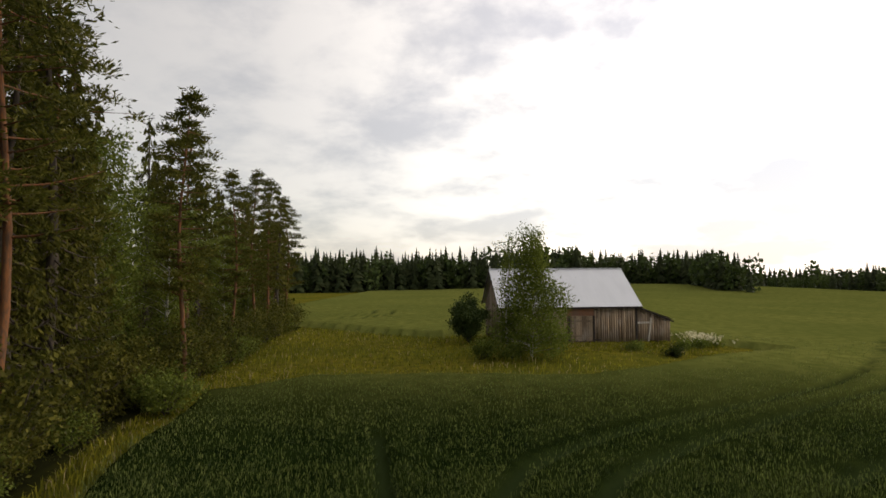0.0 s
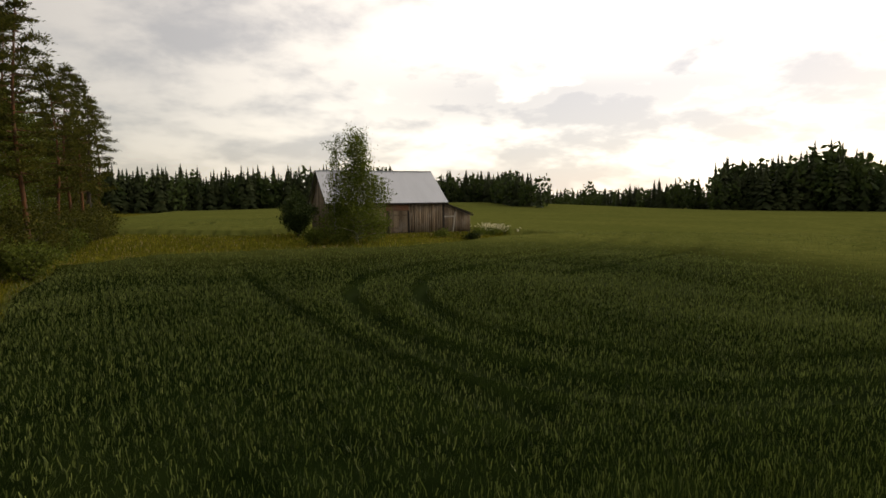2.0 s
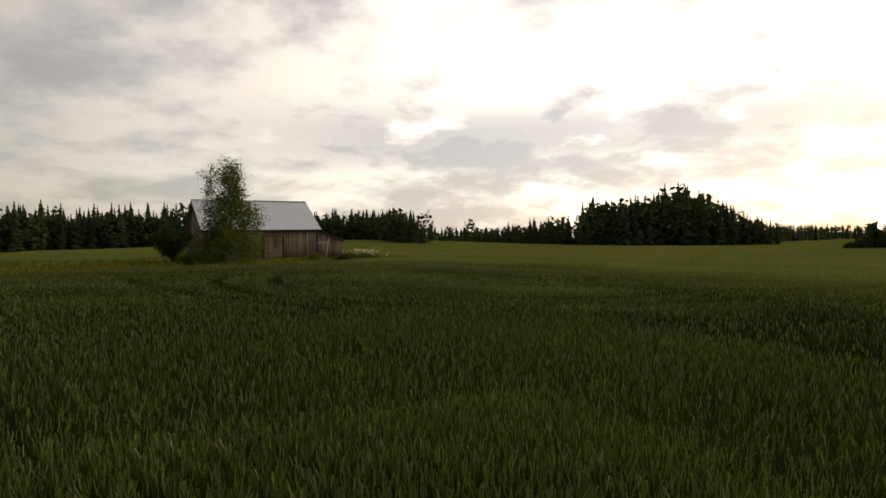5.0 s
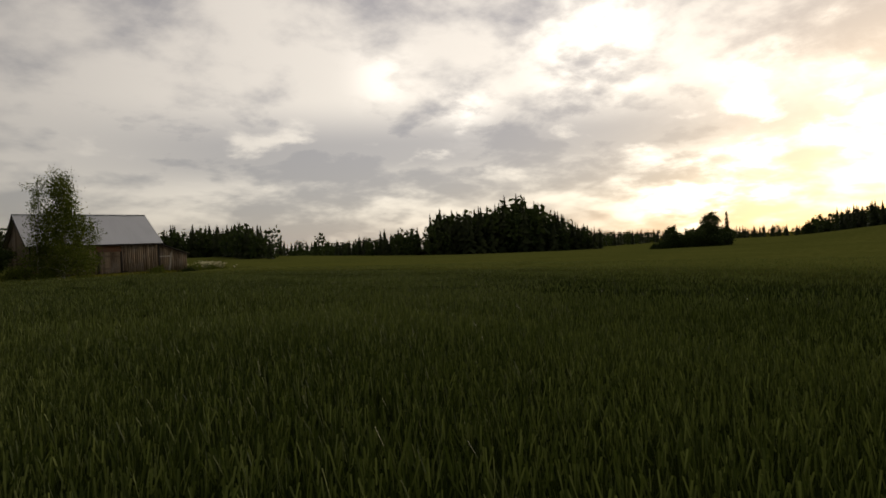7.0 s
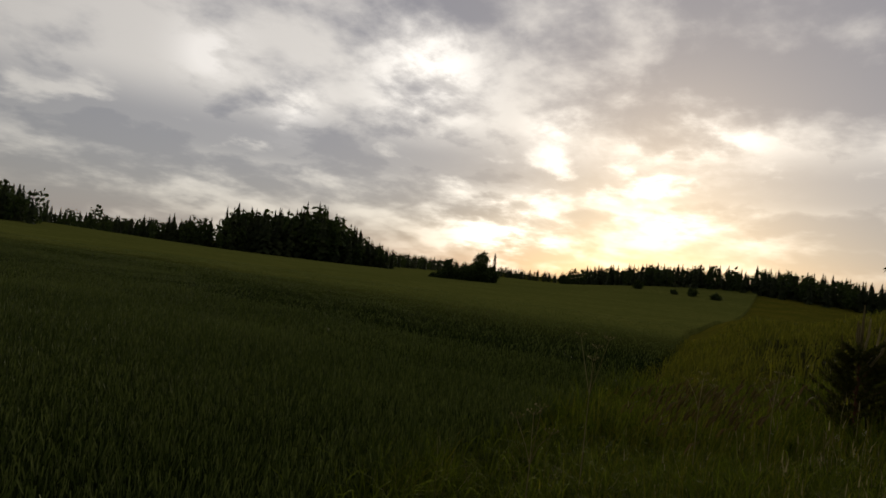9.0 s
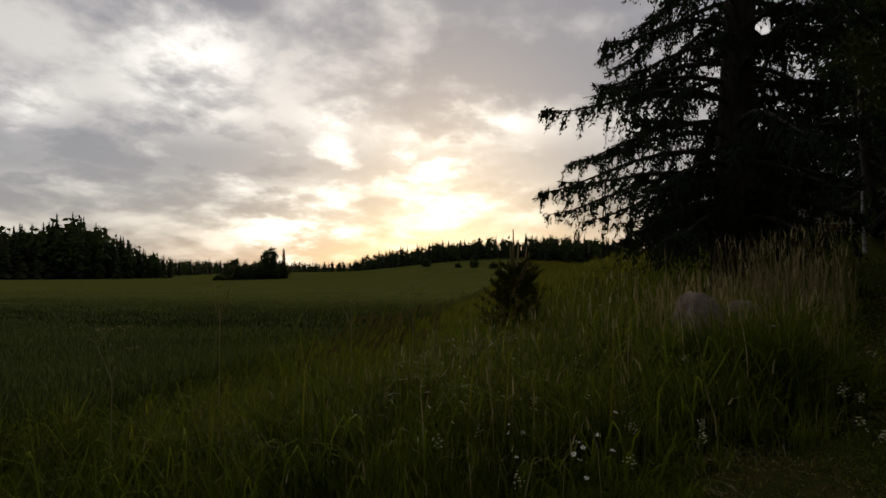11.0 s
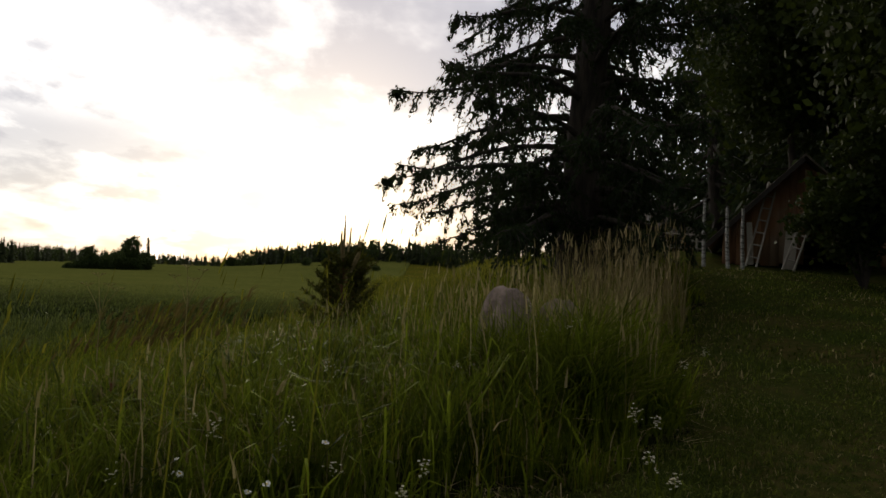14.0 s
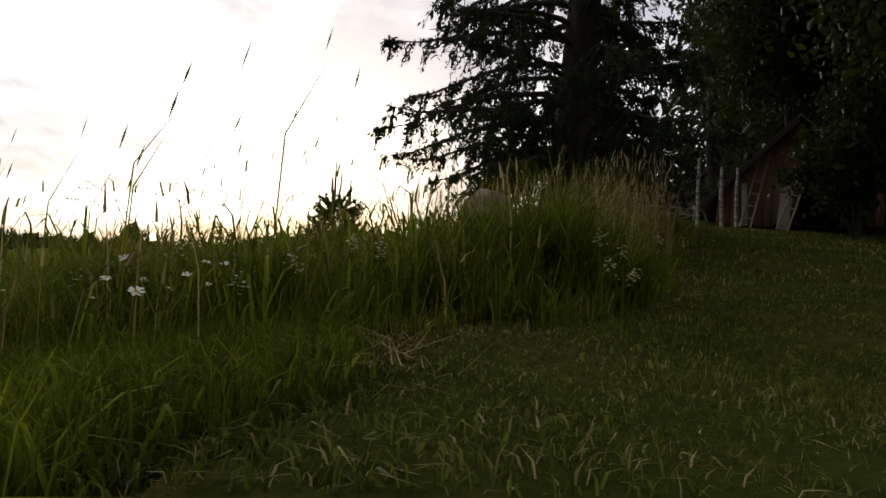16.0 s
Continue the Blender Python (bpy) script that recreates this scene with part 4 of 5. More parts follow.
# ------------------------------------------------------------ far woods
def far_wood(name, label, line, rows, depth, height, seed, leafy_share, mat_a=None, spacing=2.6, swell=None):
    """One band of far trees along a line: conifers of ragged tiers and broad crowns."""
    rng = np.random.default_rng(seed)
    verts, faces, at, mats = [], [], 0, []
    line = np.array(line, float)
    seg = np.linalg.norm(np.diff(line, axis=0), axis=1)
    total = seg.sum()
    side = np.array([-(line[-1] - line[0])[1], (line[-1] - line[0])[0]]) / np.linalg.norm(line[-1] - line[0])
    for r in range(rows):
        n = int(total / spacing)
        for i in range(n):
            s = (i + rng.random()) / n
            d, k = s * total, 0
            while k < len(seg) - 1 and d > seg[k]:
                d -= seg[k]
                k += 1
            p = line[k] + (line[k + 1] - line[k]) * min(1, d / seg[k]) + side * (r * depth / max(1, rows) + rng.normal(0, abs(depth) * 0.12))
            h = height * rng.uniform(0.68, 1.10) * (swell(s) if swell else 1.0) * (1.0 + 0.03 * r)
            z = at_land(*p, 0.3)
            if rng.random() < leafy_share:
                m = 130
                c = rng.normal(0, 1, (m, 3))
                c /= np.linalg.norm(c, axis=1, keepdims=True)
                c *= rng.uniform(0.55, 1.0, (m, 1)) * np.array([0.26, 0.26, 0.47]) * h
                c += np.array([p[0], p[1], z + h * 0.5])
                v, f = leaves(c, np.array([0, 0, 0.3]), h * 0.12, h * 0.08, rng, 1.0)
                mats.append(np.ones(len(f)))
            else:
                t = np.repeat(np.linspace(0.06, 0.97, 15), 7)
                a = rng.uniform(0, 6.28, len(t))
                out = 0.20 * h * (1 - t) ** 0.7 * rng.uniform(0.7, 1.2, len(t)) + 0.12
                mid = np.stack([p[0] + np.cos(a) * out * 0.45, p[1] + np.sin(a) * out * 0.45, z + t * h], 1)
                way = np.stack([np.cos(a) * out, np.sin(a) * out, -0.55 * out], 1)
                size = np.maximum(out * 1.1, 0.6)[:, None]
                w = way / np.linalg.norm(way, axis=1, keepdims=True)
                sd = np.stack([-np.sin(a), np.cos(a), 0 * a], 1)
                v = np.stack([mid - w * size * 0.45 + [0, 0, 0.05 * h], mid + sd * size * 0.42 - [0, 0, 0.02 * h], mid + w * size * 0.65, mid - sd * size * 0.42 - [0, 0, 0.02 * h]], 1).reshape(-1, 3)
                f = np.arange(len(v)).reshape(-1, 4)
                tip = np.array([[p[0] - 0.3, p[1], z + h * 0.9], [p[0], p[1] - 0.3, z + h * 0.9], [p[0] + 0.3, p[1], z + h * 0.9], [p[0], p[1], z + h * 0.955]])
                v = np.concatenate([v, tip])
                f = np.concatenate([f, np.array([[0, 1, 2, 3]]) + len(v) - 4])
                mats.append(np.zeros(len(f)))
            verts.append(v), faces.append(f + at)
            at += len(v)
    ob = new(name, mesh_from(name, np.concatenate(verts), np.concatenate(faces), [mat_a or FAR_NEEDLE, FAR_LEAF], np.concatenate(mats)))
    return tagged(ob, label, "forest", kind="stuff")


far_wood("far_forest", "dark spruce forest beyond the wheat field", [(-75, 240), (-30, 256), (20, 262), (62, 262)], 4, 20, 17.0, 51, 0.12, spacing=2.1)
far_wood("far_forest", "mixed forest edge beyond the wheat field", [(60, 268), (90, 268), (118, 262), (134, 258)], 4, 16, 14.5, 52, 0.25, spacing=2.2, swell=lambda s: 1 - 0.5 * smooth(0.72, 1.0, s))
far_wood("far_forest", "sparse trees at the end of the forest", [(130, 250), (142, 246), (152, 244)], 1, 6, 12.0, 53, 0.5, spacing=4.5)
far_wood("far_forest", "low distant forest line behind the fields", [(95, 190), (150, 400), (215, 340), (262, 300)], 3, 14, 13, 54, 0.4)
far_wood("wooded_hill", "dark mixed grove standing in the wheat field", [(208, 232), (226, 208), (246, 184), (266, 162)], 7, 34, 25, 55, 0.4, spacing=3.0, swell=lambda s: 0.90 + 0.16 * smooth(0.2, 0.5, s) - 0.62 * smooth(0.52, 1.0, s))
far_wood("wooded_hill", "lower dark wood running out from the grove in the field", [(196, 352), (201, 300), (207, 252), (210, 236)], 3, -18, 15, 59, 0.5, spacing=3.0, swell=lambda s: 0.55 + 0.45 * smooth(0.2, 1.0, s))
far_wood("far_forest", "distant forest ridge on the horizon", [(300, 210), (480, 260), (640, 230), (760, 120), (800, 20)], 3, 40, 12, 56, 0.3, spacing=5.0)
far_wood("far_forest", "dark forest on a rise beyond the fields", [(395, 82), (330, 30), (300, -30), (270, -90)], 5, -30, 10.5, 57, 0.3, spacing=2.3)
far_wood("far_forest", "distant forest closing the fields", [(-75, 240), (-160, 150), (-220, 0), (-180, -160), (0, -230), (160, -190), (270, -90)], 1, -16, 17, 58, 0.3, spacing=4.0)


def grove():
    """The clump of bushes and small trees in the field."""
    def there(bearing, far=215.0):
        return -4 + far * math.sin(radians(bearing)), -13 + far * math.cos(radians(bearing))

    src = bush(stand(*there(63.4), 0.3), 5.6, 3.4, 61, "rounded field bush in a clump on the wheat field", 3400, 0.62, FAR_LEAF)
    for bearing, far, size in ((61.6, 213, 0.45), (62.1, 216, 0.6), (62.7, 212, 0.8), (64.2, 214, 0.95), (64.9, 216, 1.15), (65.6, 213, 1.25), (66.2, 217, 1.45), (66.9, 214, 1.3), (67.4, 217, 1.1)):
        copy_thing(src, stand(*there(bearing, far), 0.3, bearing, size))
    broadleaf("field_tree", stand(*there(63.1), 0.3), 7.4, 62, "small tree in a clump on the wheat field", 2.0, 0.1, 24, 1800, 0.65, None, FAR_LEAF)
    broadleaf("field_tree", stand(*there(66.3), 0.3), 10.6, 63, "broad tree in a clump on the wheat field", 3.2, 0.1, 30, 2600, 0.7, None, FAR_LEAF)
    spruce(stand(*there(67.6), 0.3), 12.0, 64, "slender conifer in a clump on the wheat field", 1.7, 0.05, 44, 0.9, 0.35, 16, mat=FAR_NEEDLE)
    for x, y, s in ((300, 76, 1.1), (262, 30, 0.8), (236, 5, 0.7), (228, -4, 0.6), (240, 12, 0.5), (120, 64, 0.10)):
        copy_thing(src, stand(x, y, 0.3, x, s))


grove()

# ------------------------------------------------------------ the yard: spruce, big trees, sheds
def old_spruce(m, h, seed, label, reach, boughs):
    rng = np.random.default_rng(seed)
    line, t = trunk_line(h, 0.0, rng)
    trunk = tube(line, 0.32 * (1 - 0.93 * t) + 0.05 * np.exp(-t * 25), 12)
    limbs, cs, ws = [], [], []
    for i in range(boughs):
        f = 0.06 + 0.925 * ((i + rng.random()) / boughs) ** 1.5
        start = on_line(line, np.array([f]))[0]
        a = i * 2.399 + rng.normal(0, 0.3)
        out = reach * (1 - f) ** 1.35 * rng.uniform(0.74, 1.08) * (0.72 + 0.28 * float(smooth(0.06, 0.13, f))) * (1 - 0.5 * max(0.0, -math.sin(a))) + 0.15
        k = np.linspace(0, 1, 7)[:, None]
        d = np.array([math.cos(a), math.sin(a), 0])
        side = np.array([-d[1], d[0], 0])
        sag = rng.uniform(0.20, 0.55)
        pts = start + k * d * out + np.array([0, 0, 1]) * out * (0.14 * np.sin(k * 3.0) - sag * k**1.4 + 0.26 * k**4)
        limbs.append(tube(pts, (0.05 * (1.05 - f) + 0.012) * np.array([1, 0.88, 0.74, 0.6, 0.42, 0.26, 0.1]), 5))
        many = 1.0 if f < 0.36 else 0.35
        for j in range(int((10 + 11 * out) * many)):
            g = rng.uniform(0.16, 0.99) ** 0.8
            root = on_line(pts, np.array([g]))[0]
            s = 1 if j % 2 else -1
            far = (0.22 + 0.26 * out * (1 - g)) * rng.uniform(0.5, 1.3)
            q = np.linspace(0, 1, 4)[:, None]
            tw = root + q * (side * s * rng.uniform(0.1, 1.0) + d * rng.uniform(0.1, 0.7)) * far * 0.8 - np.array([0, 0, 1]) * far * rng.uniform(0.2, 1.4) * q**1.3
            limbs.append(tube(tw, np.array([0.010, 0.008, 0.006, 0.003]), 3))
            n = int((12 + 48 * far) * (0.4 + 0.6 * many))
            u = rng.uniform(0.05, 1.0, n)
            cs.append(on_line(tw, np.minimum(u, 0.999)) + rng.normal(0, 0.028, (n, 3)))
            ws.append(np.repeat((tw[-1] - tw[0])[None] / far, n, 0))
    leaf = leaves(np.concatenate(cs), np.concatenate(ws), 0.085, 0.032, rng, 0.6)
    return build_tree("spruce_tree", m, label, trunk, joined(limbs), leaf, DARK_BARK, DARK_NEEDLE, "spruce")


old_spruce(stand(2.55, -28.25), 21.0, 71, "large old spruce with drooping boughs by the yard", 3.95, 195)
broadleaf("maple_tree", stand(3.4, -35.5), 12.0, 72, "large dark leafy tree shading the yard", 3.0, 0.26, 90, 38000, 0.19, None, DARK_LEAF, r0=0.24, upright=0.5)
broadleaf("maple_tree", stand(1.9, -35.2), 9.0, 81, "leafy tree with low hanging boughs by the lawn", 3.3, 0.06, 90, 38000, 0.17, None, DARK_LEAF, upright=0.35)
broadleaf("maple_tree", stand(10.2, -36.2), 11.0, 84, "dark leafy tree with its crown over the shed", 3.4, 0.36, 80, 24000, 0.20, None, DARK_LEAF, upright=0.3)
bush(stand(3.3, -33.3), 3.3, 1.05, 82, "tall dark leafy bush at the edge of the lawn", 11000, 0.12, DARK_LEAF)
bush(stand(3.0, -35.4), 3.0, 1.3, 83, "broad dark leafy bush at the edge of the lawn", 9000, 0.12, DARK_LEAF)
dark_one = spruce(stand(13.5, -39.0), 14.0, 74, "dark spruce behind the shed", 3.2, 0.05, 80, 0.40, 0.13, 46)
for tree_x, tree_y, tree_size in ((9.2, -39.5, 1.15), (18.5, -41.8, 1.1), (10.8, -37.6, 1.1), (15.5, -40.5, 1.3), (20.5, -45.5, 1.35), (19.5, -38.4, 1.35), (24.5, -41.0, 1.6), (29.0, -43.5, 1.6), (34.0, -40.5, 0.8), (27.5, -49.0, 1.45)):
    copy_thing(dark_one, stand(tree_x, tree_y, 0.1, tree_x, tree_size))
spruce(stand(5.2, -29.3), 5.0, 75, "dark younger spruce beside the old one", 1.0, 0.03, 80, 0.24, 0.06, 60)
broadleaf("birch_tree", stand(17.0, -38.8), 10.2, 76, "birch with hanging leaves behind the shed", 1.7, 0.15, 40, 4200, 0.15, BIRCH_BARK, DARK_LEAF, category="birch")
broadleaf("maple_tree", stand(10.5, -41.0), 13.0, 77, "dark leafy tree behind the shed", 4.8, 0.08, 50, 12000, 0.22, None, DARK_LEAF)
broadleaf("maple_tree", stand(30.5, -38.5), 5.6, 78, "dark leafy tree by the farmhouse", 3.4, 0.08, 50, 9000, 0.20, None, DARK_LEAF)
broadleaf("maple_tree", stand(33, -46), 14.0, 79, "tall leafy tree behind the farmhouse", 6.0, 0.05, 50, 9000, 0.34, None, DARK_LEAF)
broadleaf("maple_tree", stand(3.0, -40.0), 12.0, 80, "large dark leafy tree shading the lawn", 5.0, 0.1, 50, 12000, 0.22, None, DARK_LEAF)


def build_shed():
    rng = random.Random(18)
    m = Matrix.Translation((7.3, -32.75, at_land(7.3, -33.6) - 0.02)) @ Matrix.Rotation(radians(-117), 4, "Z")
    shed = thing("shed", m, "old brown plank shed with a steep roof and open doorway", "shed")
    W, L, EAVE, RIDGE = 3.3, 5.0, 0.78, 2.45
    gable = lambda v: EAVE + (RIDGE - EAVE) * (1 - abs(v - W / 2) / (W / 2))
    # local x runs along the gable, local y into the shed
    board_wall("gable_wall", shed, Matrix(), 1.68, gable, rng, SHED_BOARDS, 0.17, gap=-0.003)
    board_wall("gable_wall", shed, Matrix.Translation((2.5, 0, 0)), 0.8, lambda x: gable(2.5 + x), rng, SHED_BOARDS, 0.17, gap=-0.003)
    board_wall("gable_top", shed, Matrix.Translation((1.68, 0, 0)), 0.82, lambda x: gable(1.68 + x), rng, SHED_BOARDS, 0.17, bottom=1.45, gap=-0.003)
    board_wall("back_wall", shed, Matrix.Translation((W, L, 0)) @ Matrix.Rotation(math.pi, 4, "Z"), W, gable, rng, SHED_BOARDS, 0.3, gap=-0.006)
    for x, a in ((0, -math.pi / 2), (W, math.pi / 2)):
        board_wall("side_wall", shed, Matrix.Translation((x, L if x == 0 else 0, 0)) @ Matrix.Rotation(a, 4, "Z"), L, lambda v: EAVE, rng, SHED_BOARDS, 0.3, gap=-0.006)
    slope = math.atan2(RIDGE - EAVE, W / 2)
    for k in (0, 1):
        bm = bmesh.new()
        run = (W / 2 + 0.35) / math.cos(slope)
        for i in range(8):
            t = Matrix.Translation((-0.35, -0.4, EAVE - 0.35 * math.tan(slope) + 0.05)) @ Matrix.Rotation(-slope, 4, "Y")
            box(bm, (run * i / 8, 0, 0.0), (run * (i + 1.12) / 8, L + 0.8, 0.035 + 0.004 * (i % 2)), t)
        ob = part("roof_slope", bm, OLD_ROOF, shed)
        if k:
            ob.matrix_basis = Matrix.Translation((W, L, 0)) @ Matrix.Rotation(math.pi, 4, "Z")
    bm = bmesh.new()
    t = Matrix.Translation((-0.38, -0.44, EAVE - 0.35 * math.tan(slope) - 0.02)) @ Matrix.Rotation(-slope, 4, "Y")
    box(bm, (0, 0, -0.05), (run, 0.03, 0.05), t)
    part("barge_board", bm, DARK_WOOD, shed)
    for x, w, lean in ((1.25, 0.24, 4), (0.55, 0.12, -3)):
        bm = bmesh.new()
        box(bm, (x, -0.22, 0), (x + w, -0.19, 0.95 + 0.3 * w), Matrix.Rotation(radians(lean), 4, "Y"))
        part("loose_board", bm, PALE_WOOD, shed)
    return shed


build_shed()


def build_ladder(x, y, h, lean, tilt):
    root = thing("ladder", Matrix.Translation((x, y, at_land(x, y))) @ Matrix.Rotation(radians(-117), 4, "Z") @ Matrix.Rotation(lean, 4, "X") @ Matrix.Rotation(tilt, 4, "Y"),
                 "pale pole ladder leaning against the shed", "ladder", "ladders at the shed")
    for s in (-0.11, 0.11):
        v, f = tube([(s, 0, 0), (s * 0.9, 0.01, h * 0.5), (s * 0.8, 0, h)], [0.028, 0.026, 0.022], 6)
        child("rail", mesh_from("rail", v, f, PALE_WOOD), root)
    for i in range(int(h / 0.3)):
        z = 0.25 + i * 0.3
        v, f = tube([(-0.12, 0, z), (0.12, 0, z)], [0.018, 0.018], 5)
        child("rung", mesh_from("rung", v, f, PALE_WOOD), root)


build_ladder(6.75, -33.15, 2.1, radians(-10), radians(12))
build_ladder(6.3, -33.75, 1.7, radians(-8), radians(17))


def build_pole(x, y, h, tilt, mat):
    v, f = tube([(0, 0, -0.15), (tilt * 0.5, 0.02, h * 0.5), (tilt, 0, h)], [0.045, 0.04, 0.03], 7)
    ob = new("birch_pole", mesh_from("birch_pole", v, f, mat, smooth=True))
    ob.matrix_basis = Matrix.Translation((x, y, at_land(x, y)))
    tagged(ob, "slender pale birch pole standing by the shed", "pole", "birch poles")


for px_, py_, ph_, pt_ in ((6.3, -31.85, 1.55, 0.03), (6.1, -32.3, 1.4, 0.10), (5.95, -32.55, 1.35, 0.04), (8.2, -31.3, 2.3, 0.0)):
    build_pole(px_, py_, ph_, pt_, BIRCH_BARK)


def build_house():
    rng = random.Random(28)
    m = Matrix.Translation((22.5, -35.0, at_land(22.5, -36.0) - 0.05)) @ Matrix.Rotation(radians(-90), 4, "Z")
    house = thing("farm_building", m, "low brown farm building with a shingled roof and a chimney", "building")
    L, W, EAVE, RIDGE = 5.6, 4.6, 1.35, 2.75
    board_wall("front_wall", house, Matrix(), L, lambda x: EAVE, rng, SHED_BOARDS, 0.25)
    board_wall("back_wall", house, Matrix.Translation((L, W, 0)) @ Matrix.Rotation(math.pi, 4, "Z"), L, lambda x: EAVE, rng, SHED_BOARDS, 0.4)
    gable = lambda v: EAVE + (RIDGE - EAVE) * (1 - abs(v - W / 2) / (W / 2))
    for x, a in ((0, -math.pi / 2), (L, math.pi / 2)):
        board_wall("gable_wall", house, Matrix.Translation((x, W if x == 0 else 0, 0)) @ Matrix.Rotation(a, 4, "Z"), W, gable, rng, SHED_BOARDS, 0.3, gap=-0.006)
    slope = math.atan2(RIDGE - EAVE, W / 2)
    run = (W / 2 + 0.35) / math.cos(slope)
    for k in (0, 1):
        bm = bmesh.new()
        for i in range(9):
            t = Matrix.Translation((-0.3, -0.35, EAVE - 0.35 * math.tan(slope) + 0.05)) @ Matrix.Rotation(slope, 4, "X")
            box(bm, (0, run * i / 9, 0), (L + 0.6, run * (i + 1.1) / 9, 0.04 + 0.005 * (i % 2)), t)
        ob = part("roof_slope", bm, OLD_ROOF, house)
        if k:
            ob.matrix_basis = Matrix.Translation((L, W, 0)) @ Matrix.Rotation(math.pi, 4, "Z")
    bm = bmesh.new()
    box(bm, (3.6, W / 2 - 0.3, RIDGE - 0.4), (4.15, W / 2 + 0.3, RIDGE + 0.45), bevel=0.02)
    part("chimney", bm, BRICK, house)
    bm = bmesh.new()
    box(bm, (-0.3, -0.40, EAVE - 0.35), (L + 0.3, -0.36, EAVE - 0.22))
    part("eave_board", bm, PALE_WOOD, house)


build_house()


def build_fence():
    root = thing("rail_fence", Matrix.Translation((18.0, -33.6, at_land(18, -35))) @ Matrix.Rotation(radians(-90), 4, "Z"), "weathered rail fence in front of the farm building", "fence")
    for i in range(4):
        v, f = tube([(i * 1.1, 0, -0.2), (i * 1.1, 0, 1.15)], [0.05, 0.045], 6)
        child("post", mesh_from("post", v, f, PALE_WOOD), root)
    for z in (0.45, 0.75, 1.02):
        v, f = tube([(-0.3, -0.06, z), (1.6, -0.06, z + 0.03), (3.6, -0.06, z - 0.02)], [0.035, 0.035, 0.03], 6)
        child("rail", mesh_from("rail", v, f, PALE_WOOD), root)


build_fence()


# ------------------------------------------------------------ the rough verge
def boulder(x, y, size, seed, label):
    bm = bmesh.new()
    bmesh.ops.create_icosphere(bm, subdivisions=4, radius=1)
    for v in bm.verts:
        n = noise.fractal(v.co * 1.3 + Vector((seed, 0, 0)), 1.0, 2.0, 4)
        v.co *= 1 + 0.16 * n
        v.co.x *= size[0]
        v.co.y *= size[1]
        v.co.z *= size[2]
    me = bpy.data.meshes.new("boulder")
    bm.to_mesh(me)
    bm.free()
    me.materials.append(STONE)
    me.polygons.foreach_set("use_smooth", np.ones(len(me.polygons), bool))
    ob = new("boulder", me)
    ob.matrix_basis = Matrix.Translation((x, y, at_land(x, y) + size[2] * 0.15))
    tagged(ob, label, "boulder")


boulder(-2.3, -26.38, (0.30, 0.27, 0.72), 3, "rounded pinkish granite boulder in tall grass")
boulder(-2.0, -26.85, (0.22, 0.25, 0.62), 9, "low granite boulder in tall grass")


def sapling(x, y, h, seed, label):
    rng = np.random.default_rng(seed)
    root = thing("pine_sapling", stand(x, y), label, "sapling")
    child("trunk", mesh_from("trunk", *tube([(0, 0, 0), (0.01, 0, h * 0.6), (0, 0.01, h)], [0.03, 0.02, 0.008], 6), PINE_BARK), root)
    twigs, cs, ws = [], [], []
    for i in range(84):
        f = 0.08 + 0.70 * (i + rng.random()) / 84
        a = i * 2.4 + rng.normal(0, 0.5)
        out = 0.40 * h * (1 - f) ** 0.6 * rng.uniform(0.5, 1.15) + 0.05
        k = np.linspace(0, 1, 4)[:, None]
        pts = np.array([0, 0, f * h]) + k * np.array([math.cos(a), math.sin(a), 0]) * out + np.array([0, 0, 1]) * out * 0.55 * k**1.5
        twigs.append(tube(pts, 0.008 * np.array([1, 0.8, 0.6, 0.4]), 4))
        n = 150
        g = rng.uniform(0.25, 1, n)
        cs.append(on_line(pts, np.minimum(g, 0.999)) + rng.normal(0, 0.018, (n, 3)))
        ws.append(np.repeat((pts[-1] - pts[0])[None] / out, n, 0))
    # upright shoots at the top
    shoots = []
    for dx, dy, b, t in ((0, 0, 0.80, 1.16), (0.06, 0.05, 0.80, 1.03), (-0.05, 0.04, 0.80, 1.0), (0.02, -0.08, 0.80, 1.06), (0.10, -0.20, 0.70, 1.0), (-0.10, -0.24, 0.68, 0.94), (0.0, 0.22, 0.66, 0.9)):
        pts = np.array([[dx * 0.5, dy * 0.5, b * h], [dx, dy, (b + t) / 2 * h], [dx * 1.1, dy * 1.1, t * h]])
        shoots.append(tube(pts, np.array([0.016, 0.017, 0.007]) * h / 1.6, 5))
        g = rng.uniform(0.0, 0.35, 40)
        cs.append(on_line(pts, np.minimum(g, 0.999)))
        ws.append(np.repeat(np.array([[0, 0, 1.0]]), 40, 0))
    child("new_shoots", mesh_from("new_shoots", *joined(shoots), DRY), root, "pale upright new shoots")
    child("branchwork", mesh_from("branchwork", *joined(twigs), PINE_BARK), root)
    child("foliage", mesh_from("foliage", *leaves(np.concatenate(cs), np.concatenate(ws), 0.075, 0.016, rng, 0.85), NEEDLE), root)


sapling(2.1, -24.45, 1.8, 91, "young pine sapling with upright shoots in rough grass")
sapling(-3.3, -23.9, 0.62, 92, "tiny pine sapling in rough grass")


RUSTY = (0.3, -22.45)


